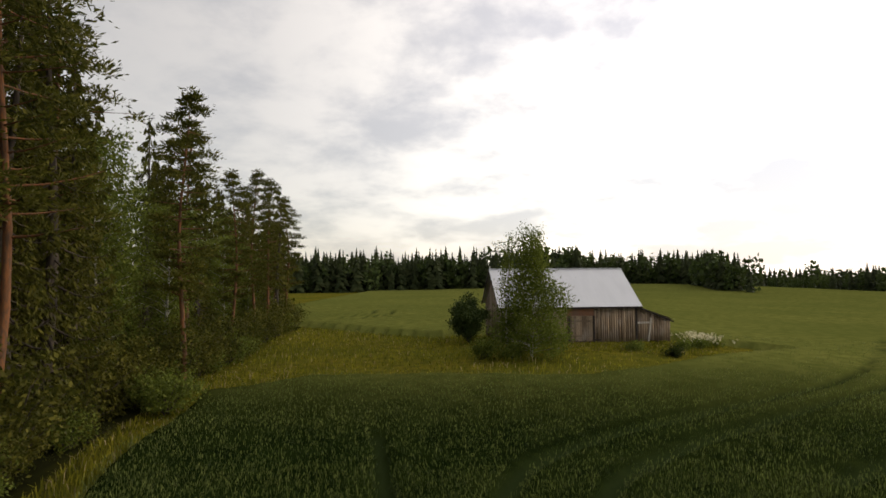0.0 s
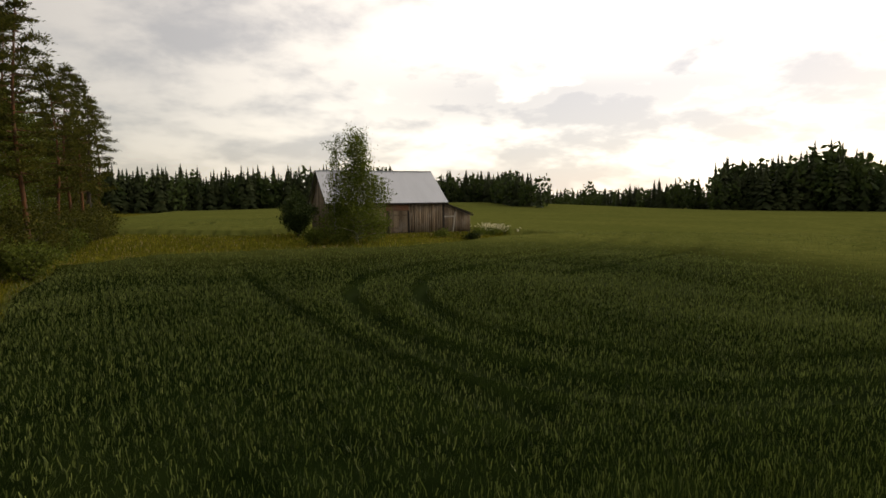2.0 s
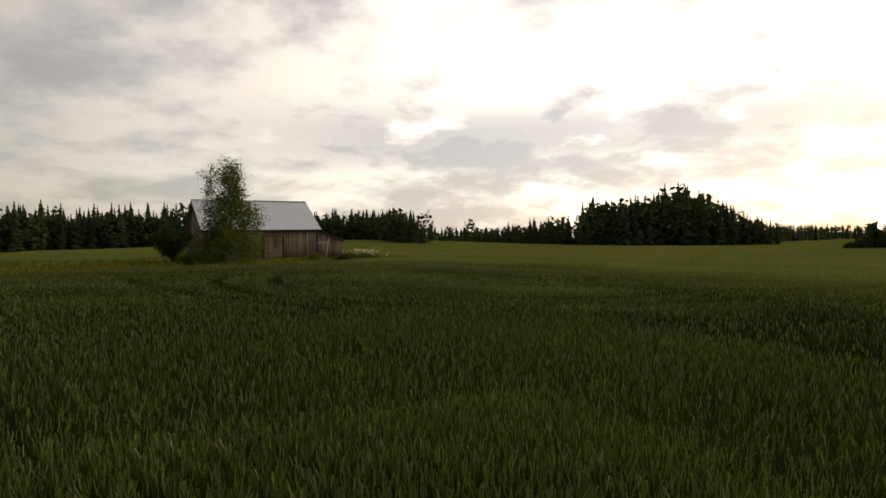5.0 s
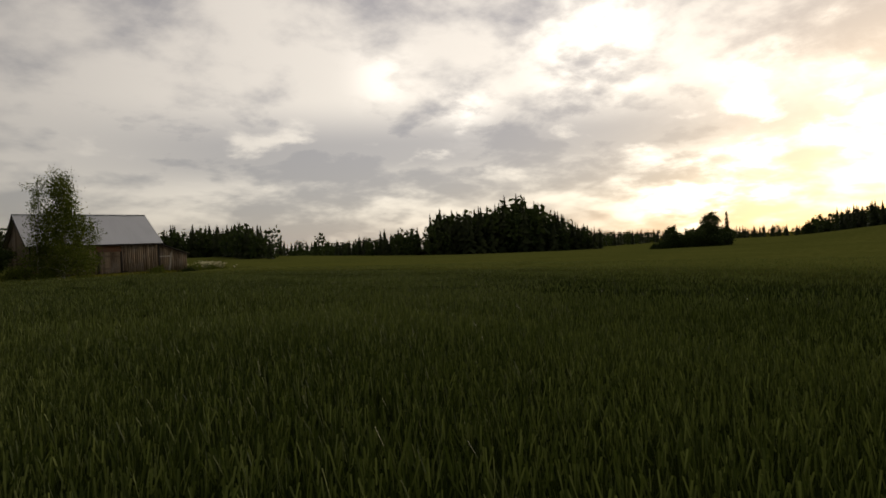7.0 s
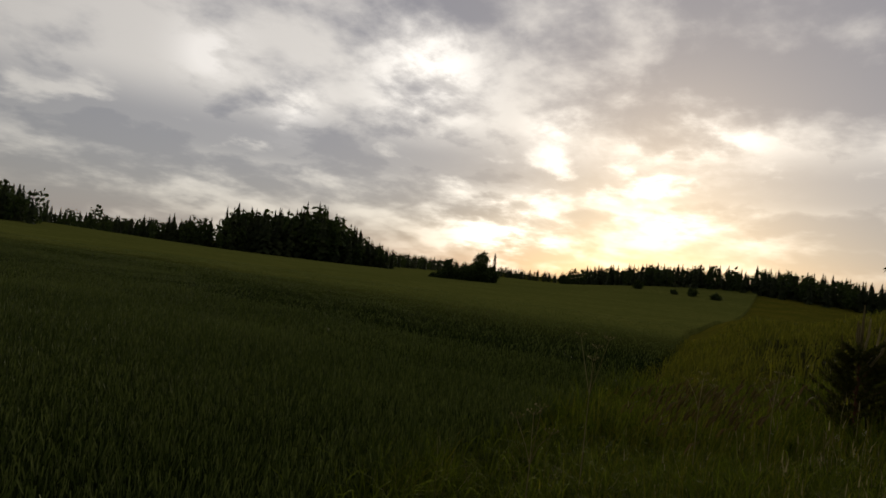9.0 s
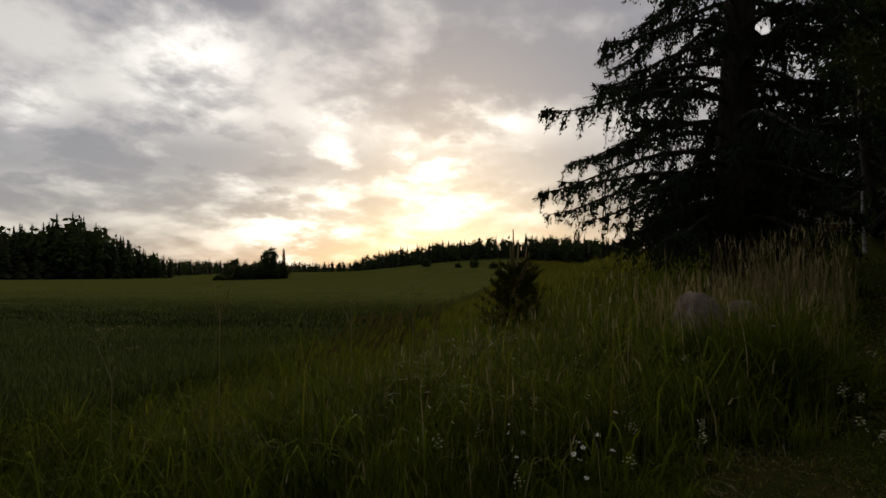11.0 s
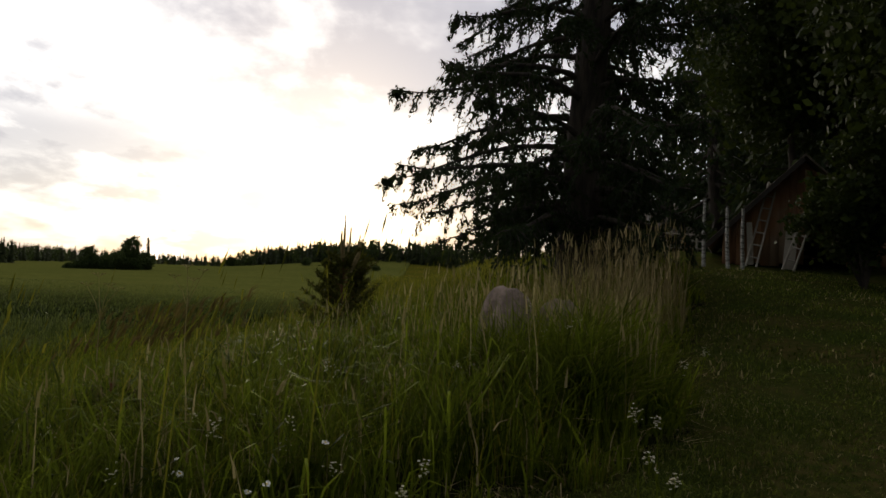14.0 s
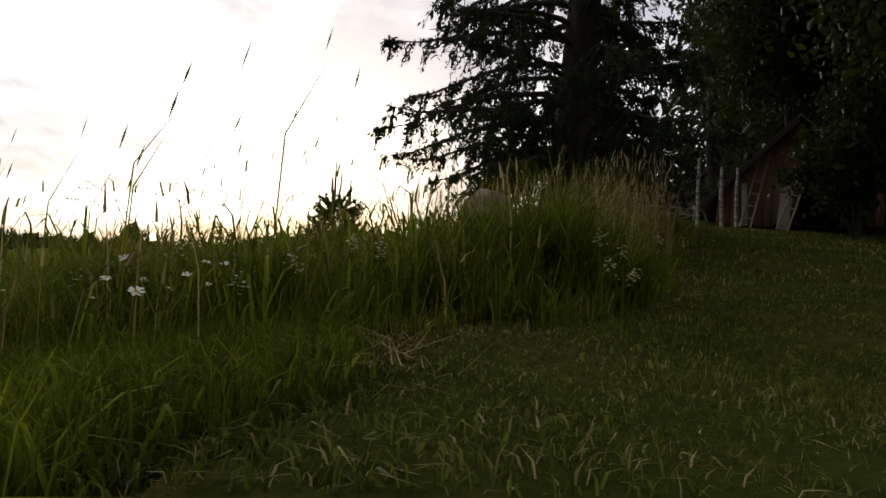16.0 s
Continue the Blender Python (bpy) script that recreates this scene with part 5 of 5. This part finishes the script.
def verge_grass():
    """Rough grass between the wheat and the lawn: green blades, and tall dry stems with heads."""
    rng = np.random.default_rng(12)
    verts, faces, mats, at = [], [], [], 0

    def put(v, f, m):
        nonlocal at
        verts.append(v), faces.append(f + at), mats.append(np.full(len(f), m))
        at += len(v)

    def place(n, x0, x1, y0, y1, margin=0.0):
        x, y = scatter(rng, n, x0, x1, y0, y1)
        ok = (lawn_inside(x, y) < -margin) & (crop(x, y) < 0.3)
        return x[ok], y[ok]

    for n, x0, x1, y0, y1, tall, wide, mat in ((66000, -6.2, -1, -29.5, -19.7, 0.66, 0.0125, 1), (12000, -6.2, -1, -29.5, -19.7, 0.72, 0.009, 0), (4500, -5.0, -1, -29.5, -19.7, 0.66, 0.006, 2), (5000, -3.35, -2.6, -26.95, -25.75, 1.02, 0.010, 1), (900, -3.3, -2.6, -26.95, -25.75, 0.9, 0.007, 2), (38000, -1, 8, -33, -19.5, 0.74, 0.018, 1), (11000, -1, 8, -33, -19.5, 0.78, 0.016, 0),
                                               (20000, 8, 44, -30, -14, 0.62, 0.035, 0), (3500, -3.6, -2.5, -27.6, -26.2, 0.7, 0.012, 1), (1500, -3.4, -2.4, -27.6, -26.2, 0.72, 0.009, 0), (16000, -9.5, -4.6, -24.6, -19.8, 0.55, 0.010, 1), (1800, -9.5, -4.6, -24.6, -19.8, 0.55, 0.008, 0), (900, -6.2, -3.5, -25.2, -20.5, 0.7, 0.006, 2), (12000, -16, -6.2, -24.5, -20.5, 0.5, 0.016, 1), (5000, -16, -6.2, -24.5, -20.5, 0.55, 0.014, 0)):
        x, y = place(n, x0, x1, y0, y1)
        keep = rng.random(len(x)) < 0.62 + 0.55 * ripple(x, y, 2.7, 0.4) + 0.3 * ripple(x, y, 6.1, 1.1)
        x, y = x[keep], y[keep]
        # blades stand in tussocks
        x = x + 0.13 * np.sin(7.1 * x + 3 * np.sin(2.3 * y))
        y = y + 0.13 * np.sin(6.3 * y + 3 * np.sin(2.9 * x))
        near = np.clip(0.4 + (-lawn_inside(x, y)) / 0.6, 0.4, 1) * (1 + 0.22 * np.exp(-(((x + 3.2) / 1.1) ** 2 + ((y + 26.6) / 0.9) ** 2)))
        h = tall * near * rng.uniform(0.4, 1.1, len(x)) * (0.85 + 0.3 * ripple(x, y, 1.3))
        h = h * (0.3 + 0.7 * np.maximum(smooth(-5.3, -4.3, x + 0.35 * np.maximum(y + 25.2, 0)), smooth(-24.2, -23.2, y))) * (1 + 0.42 * smooth(-24.4, -22.8, y) * smooth(-5.0, -3.5, x))
        base = np.stack([x, y, land(x, y) - 0.02], 1)
        put(*blades(base, h, np.clip(rng.normal(0, 0.42, (len(x), 2)), -0.66, 0.66) * h[:, None] + np.array([0.02, -0.02]), wide * rng.uniform(0.5, 1.4, len(x)) * (0.4 + 0.6 * smooth(-5.6, -3.2, x)), rng), mat)
    # long arching leaves over the tussocks
    for n, x0, x1, y0, y1, wide in ((6400, -5.0, -1.0, -28.2, -20.0, 0.009), (1500, -1.0, 6, -31, -20, 0.014)):
        x, y = place(n, x0, x1, y0, y1, 0.03)
        x = x + 0.16 * np.sin(5.1 * x + 3 * np.sin(2.3 * y))
        y = y + 0.16 * np.sin(4.3 * y + 3 * np.sin(2.9 * x))
        h = rng.uniform(0.35, 0.80, len(x)) * np.clip(0.5 - lawn_inside(x, y) / 0.7, 0.5, 1) * (0.45 + 0.55 * smooth(-5.3, -4.0, x + 0.35 * np.maximum(y + 25.2, 0)))
        put(*arching(np.stack([x, y, land(x, y) - 0.02], 1), h, wide * rng.uniform(0.6, 1.5, len(x)), rng), 1)
    # broad leaves of docks and cow parsley low down
    x, y = place(3600, -5.0, 1.5, -27.6, -21.8, 0.02)
    ok = ripple(x, y, 3.3, 0.7) > 0.05
    x, y = x[ok], y[ok]
    h = rng.uniform(0.10, 0.28, len(x))
    put(*arching(np.stack([x, y, land(x, y)], 1), h, rng.uniform(0.012, 0.028, len(x)), rng, 1.1), 1)
    x, y = place(9000, -6.5, -4.7, -25.9, -24.2, 0.0)
    h = rng.uniform(0.07, 0.22, len(x))
    put(*blades(np.stack([x, y, land(x, y) - 0.01], 1), h, rng.normal(0, 0.45, (len(x), 2)) * h[:, None], 0.006 * rng.uniform(0.6, 1.5, len(x)), rng), 1)
    x, y = place(500, -6.4, -4.7, -25.9, -24.2, 0.0)
    put(*arching(np.stack([x, y, land(x, y)], 1), rng.uniform(0.06, 0.15, len(x)), rng.uniform(0.006, 0.014, len(x)), rng, 1.2), 1)
    # timothy heads on tall leaning stems
    x, y = place(60, -5.0, -1.8, -26.0, -22.6, 0.25)
    n = len(x)
    h = rng.uniform(0.85, 1.28, n)
    base = np.stack([x, y, land(x, y)], 1)
    lean = rng.normal(0, 0.05, (n, 2)) + np.array([0.02, -0.17])
    top = base + np.concatenate([lean, h[:, None]], 1)
    put(*blades(base, h, lean, 0.0075 * np.ones(n), rng, 0.7), 0)
    way = (top - base) / h[:, None]
    for turn in range(3):
        v, f = leaves(top + way * 0.03, way + np.array([0, -0.12, 0]), 0.105, 0.0085, rng, 0.03)
        put(v, np.concatenate([f[:, [0, 1, 2]], f[:, [0, 2, 3]]]), 0)
    # timothy heads on thin stems
    x, y = place(330, -4.5, 4, -27.5, -21.5, 0.4)
    n = len(x)
    h = rng.uniform(0.65, 1.08, n)
    base = np.stack([x, y, land(x, y)], 1)
    lean = rng.normal(0, 0.10, (n, 2)) + np.array([0.0, -0.06])
    put(*blades(base, h, lean, 0.008 * np.ones(n), rng, 0.6), 0)
    tip = base + np.concatenate([lean, (h - 0.35 * np.linalg.norm(lean, axis=1))[:, None]], 1) - np.array([0, 0, 0.02])
    put(*blades(tip, rng.uniform(0.06, 0.11, n), lean * 0.35, 0.012 * np.ones(n), rng, 0.6), 0)
    # tall dry stems, thick in the reed patch and scattered elsewhere
    groups = [(560, 0.2, 0.6, -28.0, 0.5, 1.25, 1.0), (520, -1.6, 0.9, -26.9, 0.6, 0.92, 0.9), (220, 0.0, 1.6, -25.0, 1.6, 0.75, 0.6), (240, -2.6, 1.2, -24.2, 1.0, 0.62, 0.6), (90, 4.0, 3.0, -24.0, 2.0, 0.9, 0.5)]
    for n, cx, sx, cy, sy, tall, dry in groups:
        x, y = rng.normal(cx, sx, n), rng.normal(cy, sy, n)
        ok = (lawn_inside(x, y) < -0.1) & (crop(x, y) < 0) & (x > -5.2)
        x, y = x[ok], y[ok]
        n = len(x)
        h = tall * rng.uniform(0.45, 1.15, n)
        base = np.stack([x, y, land(x, y)], 1)
        lean = rng.normal(0, 0.07, (n, 2)) * h[:, None]
        v, f = blades(base, h, lean, 0.010 * np.ones(n), rng, 0.6)
        put(v, f, 2)
        tip = base + np.concatenate([lean * 0.85, (h * 0.86)[:, None]], 1)
        v, f = blades(tip, 0.14 * np.ones(n), rng.normal(0, 0.03, (n, 2)), 0.016 * np.ones(n), rng, 0.4)
        put(v, f, 2)
        v, f = blades(base + [0, 0, 0.1], h * 0.55, rng.normal(0, 0.22, (n, 2)), 0.009 * np.ones(n), rng, 0.5)
        put(v, f, 2 if dry > 0.8 else 0)
    # pale leaning straws low in the verge
    x, y = place(420, -5.2, -1.5, -26.5, -22.5, 0.2)
    n = len(x)
    h = rng.uniform(0.22, 0.55, n)
    lean = rng.normal(0, 0.28, (n, 2)) * h[:, None]
    base = np.stack([x, y, land(x, y) + 0.02], 1)
    put(*blades(base, h, lean, 0.0075 * np.ones(n), rng, 0.6), 2)
    put(*blades(base + np.concatenate([lean * 0.8, (h * 0.78)[:, None]], 1), 0.09 * np.ones(n), lean * 0.35, 0.010 * np.ones(n), rng, 0.4), 2)
    # a patch of reed grass with rusty heads, all leaning one way
    n = 150
    x, y = rng.normal(RUSTY[0], 0.75, n), rng.normal(RUSTY[1], 0.45, n)
    h = rng.uniform(0.95, 1.45, n)
    lean = np.array([0.05, -0.25]) + rng.normal(0, 0.06, (n, 2))
    base = np.stack([x, y, land(x, y)], 1)
    put(*blades(base, h, lean, 0.009 * np.ones(n), rng, 0.6), 0)
    for turn in range(3):
        tip = base + np.concatenate([lean * 0.75, (h * 0.80)[:, None]], 1) + rng.normal(0, 0.012, (n, 3))
        put(*blades(tip, 0.2 * np.ones(n), lean * 0.5, 0.022 * np.ones(n), rng, 0.45), 3)
    # old straw lying at the foot of the grass
    x, y = scatter(rng, 7000, -5.6, 1.5, -30.5, -25.3)
    d = lawn_inside(x, y)
    ok = (d > -0.45) & (d < 0.25)
    x, y = x[ok], y[ok]
    a = rng.uniform(0, 6.28, len(x))
    base = np.stack([x, y, land(x, y) + rng.uniform(0.02, 0.09, len(x))], 1)
    put(*spikes(base, base + np.stack([np.cos(a), np.sin(a), rng.normal(0.1, 0.2, len(x))], 1) * rng.uniform(0.06, 0.24, (len(x), 1)), 0.0055, rng), 2)
    # broad weed leaves
    x, y = place(2600, -4.9, 2, -29.0, -22, 0.05)
    base = np.stack([x, y, land(x, y) + rng.uniform(0.02, 0.3, len(x))], 1)
    put(*blades(base, rng.uniform(0.05, 0.16, len(x)), rng.normal(0, 0.12, (len(x), 2)), rng.uniform(0.006, 0.014, len(x)), rng, 0.6), 1)
    ob = new("verge_grass", mesh_from("verge_grass", np.concatenate(verts), np.concatenate(faces), [GRASS, LUSH, DRY, RUST], np.concatenate(mats)))
    tagged(ob, "rough uncut grass with tall dry stems and seed heads", "grass", kind="stuff")


verge_grass()


def meadow_grass():
    """Tufts in the meadow round the barn and along the wood."""
    rng = np.random.default_rng(14)
    verts, faces, mats, at = [], [], [], 0
    for n, x0, x1, y0, y1, size in ((26000, -22, 28, 34, 72, 0.05), (7000, 3, 20, 46.5, 51.8, 0.06), (20000, -17, -6, 4, 40, 0.04)):
        x, y = scatter(rng, n, x0, x1, y0, y1)
        ok = (crop(x, y) < 0.1) & ((y > 32) | (x > west_edge(y) - 1.7))
        x, y = x[ok], y[ok]
        h = rng.uniform(0.2, 0.5, len(x)) * np.where((y > 44) & (x > 3), 0.62, 1.0) * (0.8 + 0.4 * ripple(x, y, 0.4))
        base = np.stack([x, y, land(x, y) - 0.03], 1)
        v, f = blades(base, h, rng.normal(0, 0.3, (len(x), 2)) * h[:, None], size * rng.uniform(0.6, 1.4, len(x)), rng)
        verts.append(v), faces.append(f + at), mats.append(np.where(np.repeat(rng.random(len(x)), 3) < 0.10, 1, 0))
        at += len(v)
    ob = new("meadow_grass", mesh_from("meadow_grass", np.concatenate(verts), np.concatenate(faces), [GRASS, DRY], np.concatenate(mats)))
    tagged(ob, "yellow-green uncut meadow grass around the barn", "grass", kind="stuff")


meadow_grass()


def blossom_patch():
    """Cream-white meadow flowers in tall weeds at the barn's end."""
    rng = np.random.default_rng(44)
    x, y = rng.normal(20.6, 0.75, 190), rng.normal(51.2, 0.7, 190)
    h = rng.uniform(0.5, 1.05, 190)
    base = np.stack([x, y, land(x, y)], 1)
    v, f = blades(base, h, rng.normal(0, 0.08, (190, 2)), 0.03 * np.ones(190), rng, 0.6)
    top = np.repeat(base + np.stack([0 * h, 0 * h, h], 1), 7, 0) + rng.normal(0, 0.06, (1330, 3))
    v2, f2 = leaves(top, np.array([0, 0, 0.2]), 0.10, 0.08, rng, 1.0)
    f2 = np.concatenate([f2[:, [0, 1, 2]], f2[:, [0, 2, 3]]])
    ob = new("meadow_flowers", mesh_from("meadow_flowers", np.concatenate([v, v2]), np.concatenate([f, f2 + len(v)]), [GRASS, CREAM], np.concatenate([np.zeros(len(f)), np.ones(len(f2))])))
    tagged(ob, "cream-white meadow flowers in tall weeds by the barn", "flowers", kind="stuff")


blossom_patch()


def turf():
    rng = np.random.default_rng(15)
    verts, faces, at, mats = [], [], 0, []
    for n, x0, x1, y0, y1, tall, wide in ((92000, -6.2, -2.2, -29.4, -24.6, 0.038, 0.0045), (26000, -2.2, 6, -34, -27, 0.06, 0.012)):
        x, y = scatter(rng, n, x0, x1, y0, y1)
        ok = lawn_inside(x, y) > -0.05
        x, y = x[ok], y[ok]
        h = tall * rng.uniform(0.4, 1.5, len(x)) * (0.9 + 0.35 * ripple(x, y, 3.0))
        base = np.stack([x, y, land(x, y) + 0.01], 1)
        v, f = blades(base, h, rng.normal(0, 0.7, (len(x), 2)) * h[:, None], wide * rng.uniform(0.6, 1.5, len(x)), rng)
        verts.append(v), faces.append(f + at), mats.append(np.where(np.repeat(rng.random(len(x)) < 0.07 + 0.6 * np.exp(-(((x + 4.8) / 0.55) ** 2 + ((y + 26.05) / 0.4) ** 2)) + 0.12 * (ripple(x, y, 1.7) > 0.45), 3), 1, 0))
        at += len(v)
    # clover and dandelion leaves
    x, y = scatter(rng, 9000, -6.2, -2.0, -29.4, -24.6)
    ok = (lawn_inside(x, y) > -0.15) & (ripple(x, y, 2.1) > -0.25)
    x, y = x[ok], y[ok]
    base = np.stack([x, y, land(x, y) + rng.uniform(0.02, 0.04, len(x))], 1)
    a = rng.uniform(0, 6.28, len(x))
    out = np.stack([np.cos(a), np.sin(a)], 1) * rng.uniform(0.02, 0.06, (len(x), 1))
    v, f = blades(base, rng.uniform(0.01, 0.035, len(x)), out, rng.uniform(0.007, 0.013, len(x)), rng, 0.7)
    verts.append(v), faces.append(f + at), mats.append(np.zeros(len(f)))
    ob = new("lawn_grass", mesh_from("lawn_grass", np.concatenate(verts), np.concatenate(faces), [TURF, DRY], np.concatenate(mats)))
    tagged(ob, "short lawn grass with dry blades among the green", "grass", kind="stuff")


turf()


# ------------------------------------------------------------ flowers
def umbel(x, y, h, heads, seed, label="white-flowered umbel on a thin stalk in rough grass", mat=None, size=0.011, name="white_flower"):
    rng = np.random.default_rng(seed)
    root = thing(name, Matrix.Translation((x, y, at_land(x, y))), label, "flower", "flowers in the verge")
    lean = rng.normal(0, 0.06, 2)
    pts = np.array([[0, 0, -0.02], [lean[0] * 0.4, lean[1] * 0.4, h * 0.5], [lean[0], lean[1], h]])
    stalks = [tube(pts, [0.004, 0.0035, 0.002], 4)]
    quads = []
    for i in range(heads if heads == 1 else heads * 3):
        off = np.zeros(3) if heads == 1 else rng.normal(0, 1, 3) * np.array([1.2, 1.2, 1.7]) * size
        top = pts[-1] + off
        stalks.append(tube([pts[-1] - [0, 0, 0.05], top], [0.0013, 0.0009], 3))
        n = 7
        b = np.arange(n) * 6.283 / n + i
        tilt = rng.uniform(0.1, 0.7)
        c = top + np.stack([np.cos(b), np.sin(b), tilt + 0 * b], 1) * size * 0.30
        quads.append(leaves(c, np.stack([np.cos(b), np.sin(b), 0 * b + tilt], 1), size * 0.62, size * 0.42, rng, 0.2))
    child("stalk", mesh_from("stalk", *joined(stalks), LUSH), root)
    child("blossom", mesh_from("blossom", *joined(quads), mat or PETAL), root, "white blossom")


def flowers():
    rng = random.Random(77)
    spots = [(-4.99, -25.75, 0.34, 6), (-4.92, -25.42, 0.30, 6), (-5.35, -25.67, 0.36, 5), (-4.82, -26.63, 0.28, 8), (-4.55, -26.64, 0.42, 8), (-4.7, -26.72, 0.30, 7), (-4.45, -26.75, 0.36, 6),
             (-5.25, -25.3, 0.26, 5), (-4.4, -25.1, 0.30, 4), (-3.9, -25.9, 0.5, 6), (-3.6, -25.2, 0.5, 5), (-3.0, -26.9, 0.5, 6), (-3.4, -27.2, 0.42, 6), (-2.9, -27.6, 0.4, 6), (-5.6, -24.9, 0.3, 5), (-4.7, -24.6, 0.34, 4)]
    for i, (x, y, h, n) in enumerate(spots):
        umbel(x, y, h, n, 200 + i, mat=CREAM, size=0.010)
    for i in range(30):
        x, y = (rng.gauss(-3.9, 0.4), rng.gauss(-26.9, 0.35)) if i % 3 == 0 else (rng.uniform(-5.2, 0.5), rng.uniform(-27.2, -23.0))
        if lawn_inside(x, y) < -0.2:
            umbel(x, y, rng.uniform(0.6, 0.8) if i % 3 == 0 else rng.uniform(0.4, 0.65), rng.randint(3, 6), 300 + i, mat=CREAM, size=rng.uniform(0.008, 0.013))
    umbel(-3.2, -25.6, 0.33, 1, 401, "small yellow flower in rough grass", YELLOW, 0.012, "yellow_flower")
    umbel(-2.6, -25.0, 0.36, 1, 402, "small yellow flower in rough grass", YELLOW, 0.012, "yellow_flower")


flowers()


def dried_umbel(x, y, h, seed):
    rng = np.random.default_rng(seed)
    root = thing("dried_umbel", Matrix.Translation((x, y, at_land(x, y))), "tall dry umbel stalk standing above the grass", "plant", "dry stalks")
    pieces = [tube([(0, 0, 0), (0.02, 0, h * 0.6), (0.03, 0, h * 0.82)], [0.006, 0.005, 0.004], 5)]
    for i in range(4):
        a = i * 1.7
        e = np.array([0.03 + 0.13 * math.cos(a), 0.13 * math.sin(a), h * rng.uniform(0.92, 1.05)])
        pieces.append(tube([(0.028, 0, h * 0.75), (0.03 + 0.05 * math.cos(a), 0.05 * math.sin(a), h * 0.86), e], [0.003, 0.003, 0.002], 4))
        for j in range(9):
            b = j * 0.7
            pieces.append(tube([e, e + np.array([0.05 * math.cos(b), 0.05 * math.sin(b), 0.03])], [0.0012, 0.0008], 3))
            pieces.append(tube([e + np.array([0.045 * math.cos(b), 0.045 * math.sin(b), 0.028]), e + np.array([0.055 * math.cos(b), 0.055 * math.sin(b), 0.034])], [0.005, 0.004], 4))
    child("stalk", mesh_from("stalk", *joined(pieces), DRY), root)


dried_umbel(-2.85, -21.9, 1.8, 1)
dried_umbel(-1.3, -22.7, 1.45, 2)
dried_umbel(-1.05, -23.4, 1.4, 3)
dried_umbel(-4.3, -21.9, 1.3, 4)


def daisy(x, y, h, seed):
    """An ox-eye daisy: a thin stalk, a ring of white petals and a yellow disc."""
    rng = np.random.default_rng(seed)
    root = thing("daisy", Matrix.Translation((x, y, at_land(x, y))), "white daisy with a yellow centre on a thin stalk", "flower", "daisies in the verge")
    lean = rng.normal(0, 0.05, 2)
    top = np.array([lean[0], lean[1], h])
    child("stalk", mesh_from("stalk", *tube([(0, 0, -0.02), (lean[0] * 0.3, lean[1] * 0.3, h * 0.55), top], [0.0022, 0.002, 0.0016], 4), LUSH), root)
    tilt = np.array(Matrix.Rotation(rng.uniform(-2.8, 0.4), 3, "Z") @ Matrix.Rotation(rng.uniform(0.05, 0.65), 3, "X")) * rng.uniform(0.5, 0.68)
    n = 15
    b = np.arange(n) * 2 * np.pi / n
    k = rng.uniform(0.75, 1.1, (n, 1))
    d, s = np.stack([np.cos(b), np.sin(b), rng.normal(0.05, 0.18, n)], 1), np.stack([-np.sin(b), np.cos(b), 0 * b], 1)
    ring = np.stack([d * 0.006 - s * 0.0018, d * 0.006 + s * 0.0018, d * k * 0.021 + s * 0.0042, d * k * 0.025, d * k * 0.021 - s * 0.0042], 1).reshape(-1, 3)
    child("petals", mesh_from("petals", ring @ tilt.T + top, np.arange(5 * n).reshape(-1, 5), PETAL), root, "white petals")
    a = np.arange(8) * 2 * np.pi / 8
    rings = [np.stack([np.cos(a) * r, np.sin(a) * r, 0 * a + z], 1) for r, z in ((0.0075, 0.001), (0.006, 0.004), (0.0025, 0.0058))]
    f = [(j * 8 + i, j * 8 + (i + 1) % 8, j * 8 + 8 + (i + 1) % 8, j * 8 + 8 + i) for j in range(2) for i in range(8)]
    child("flower_disc", mesh_from("flower_disc", np.concatenate(rings) @ tilt.T + top, f, YELLOW), root, "yellow flower centre")


DAISIES = [(-4.88, -25.13), (-5.02, -25.2), (-5.26, -25.31), (-4.63, -25.3), (-5.74, -25.34), (-6.19, -25.09), (-6.09, -24.96), (-6.12, -25.02), (-5.21, -25.11), (-4.68, -24.93), (-4.53, -24.74), (-5.32, -25.1), (-5.0, -24.81), (-5.52, -25.19), (-4.94, -25.25), (-4.74, -23.69), (-4.59, -24.8)]
for daisy_i, (daisy_x, daisy_y) in enumerate(DAISIES):
    daisy(daisy_x, daisy_y, 0.26 + 0.03 * (daisy_i % 4), 500 + daisy_i)
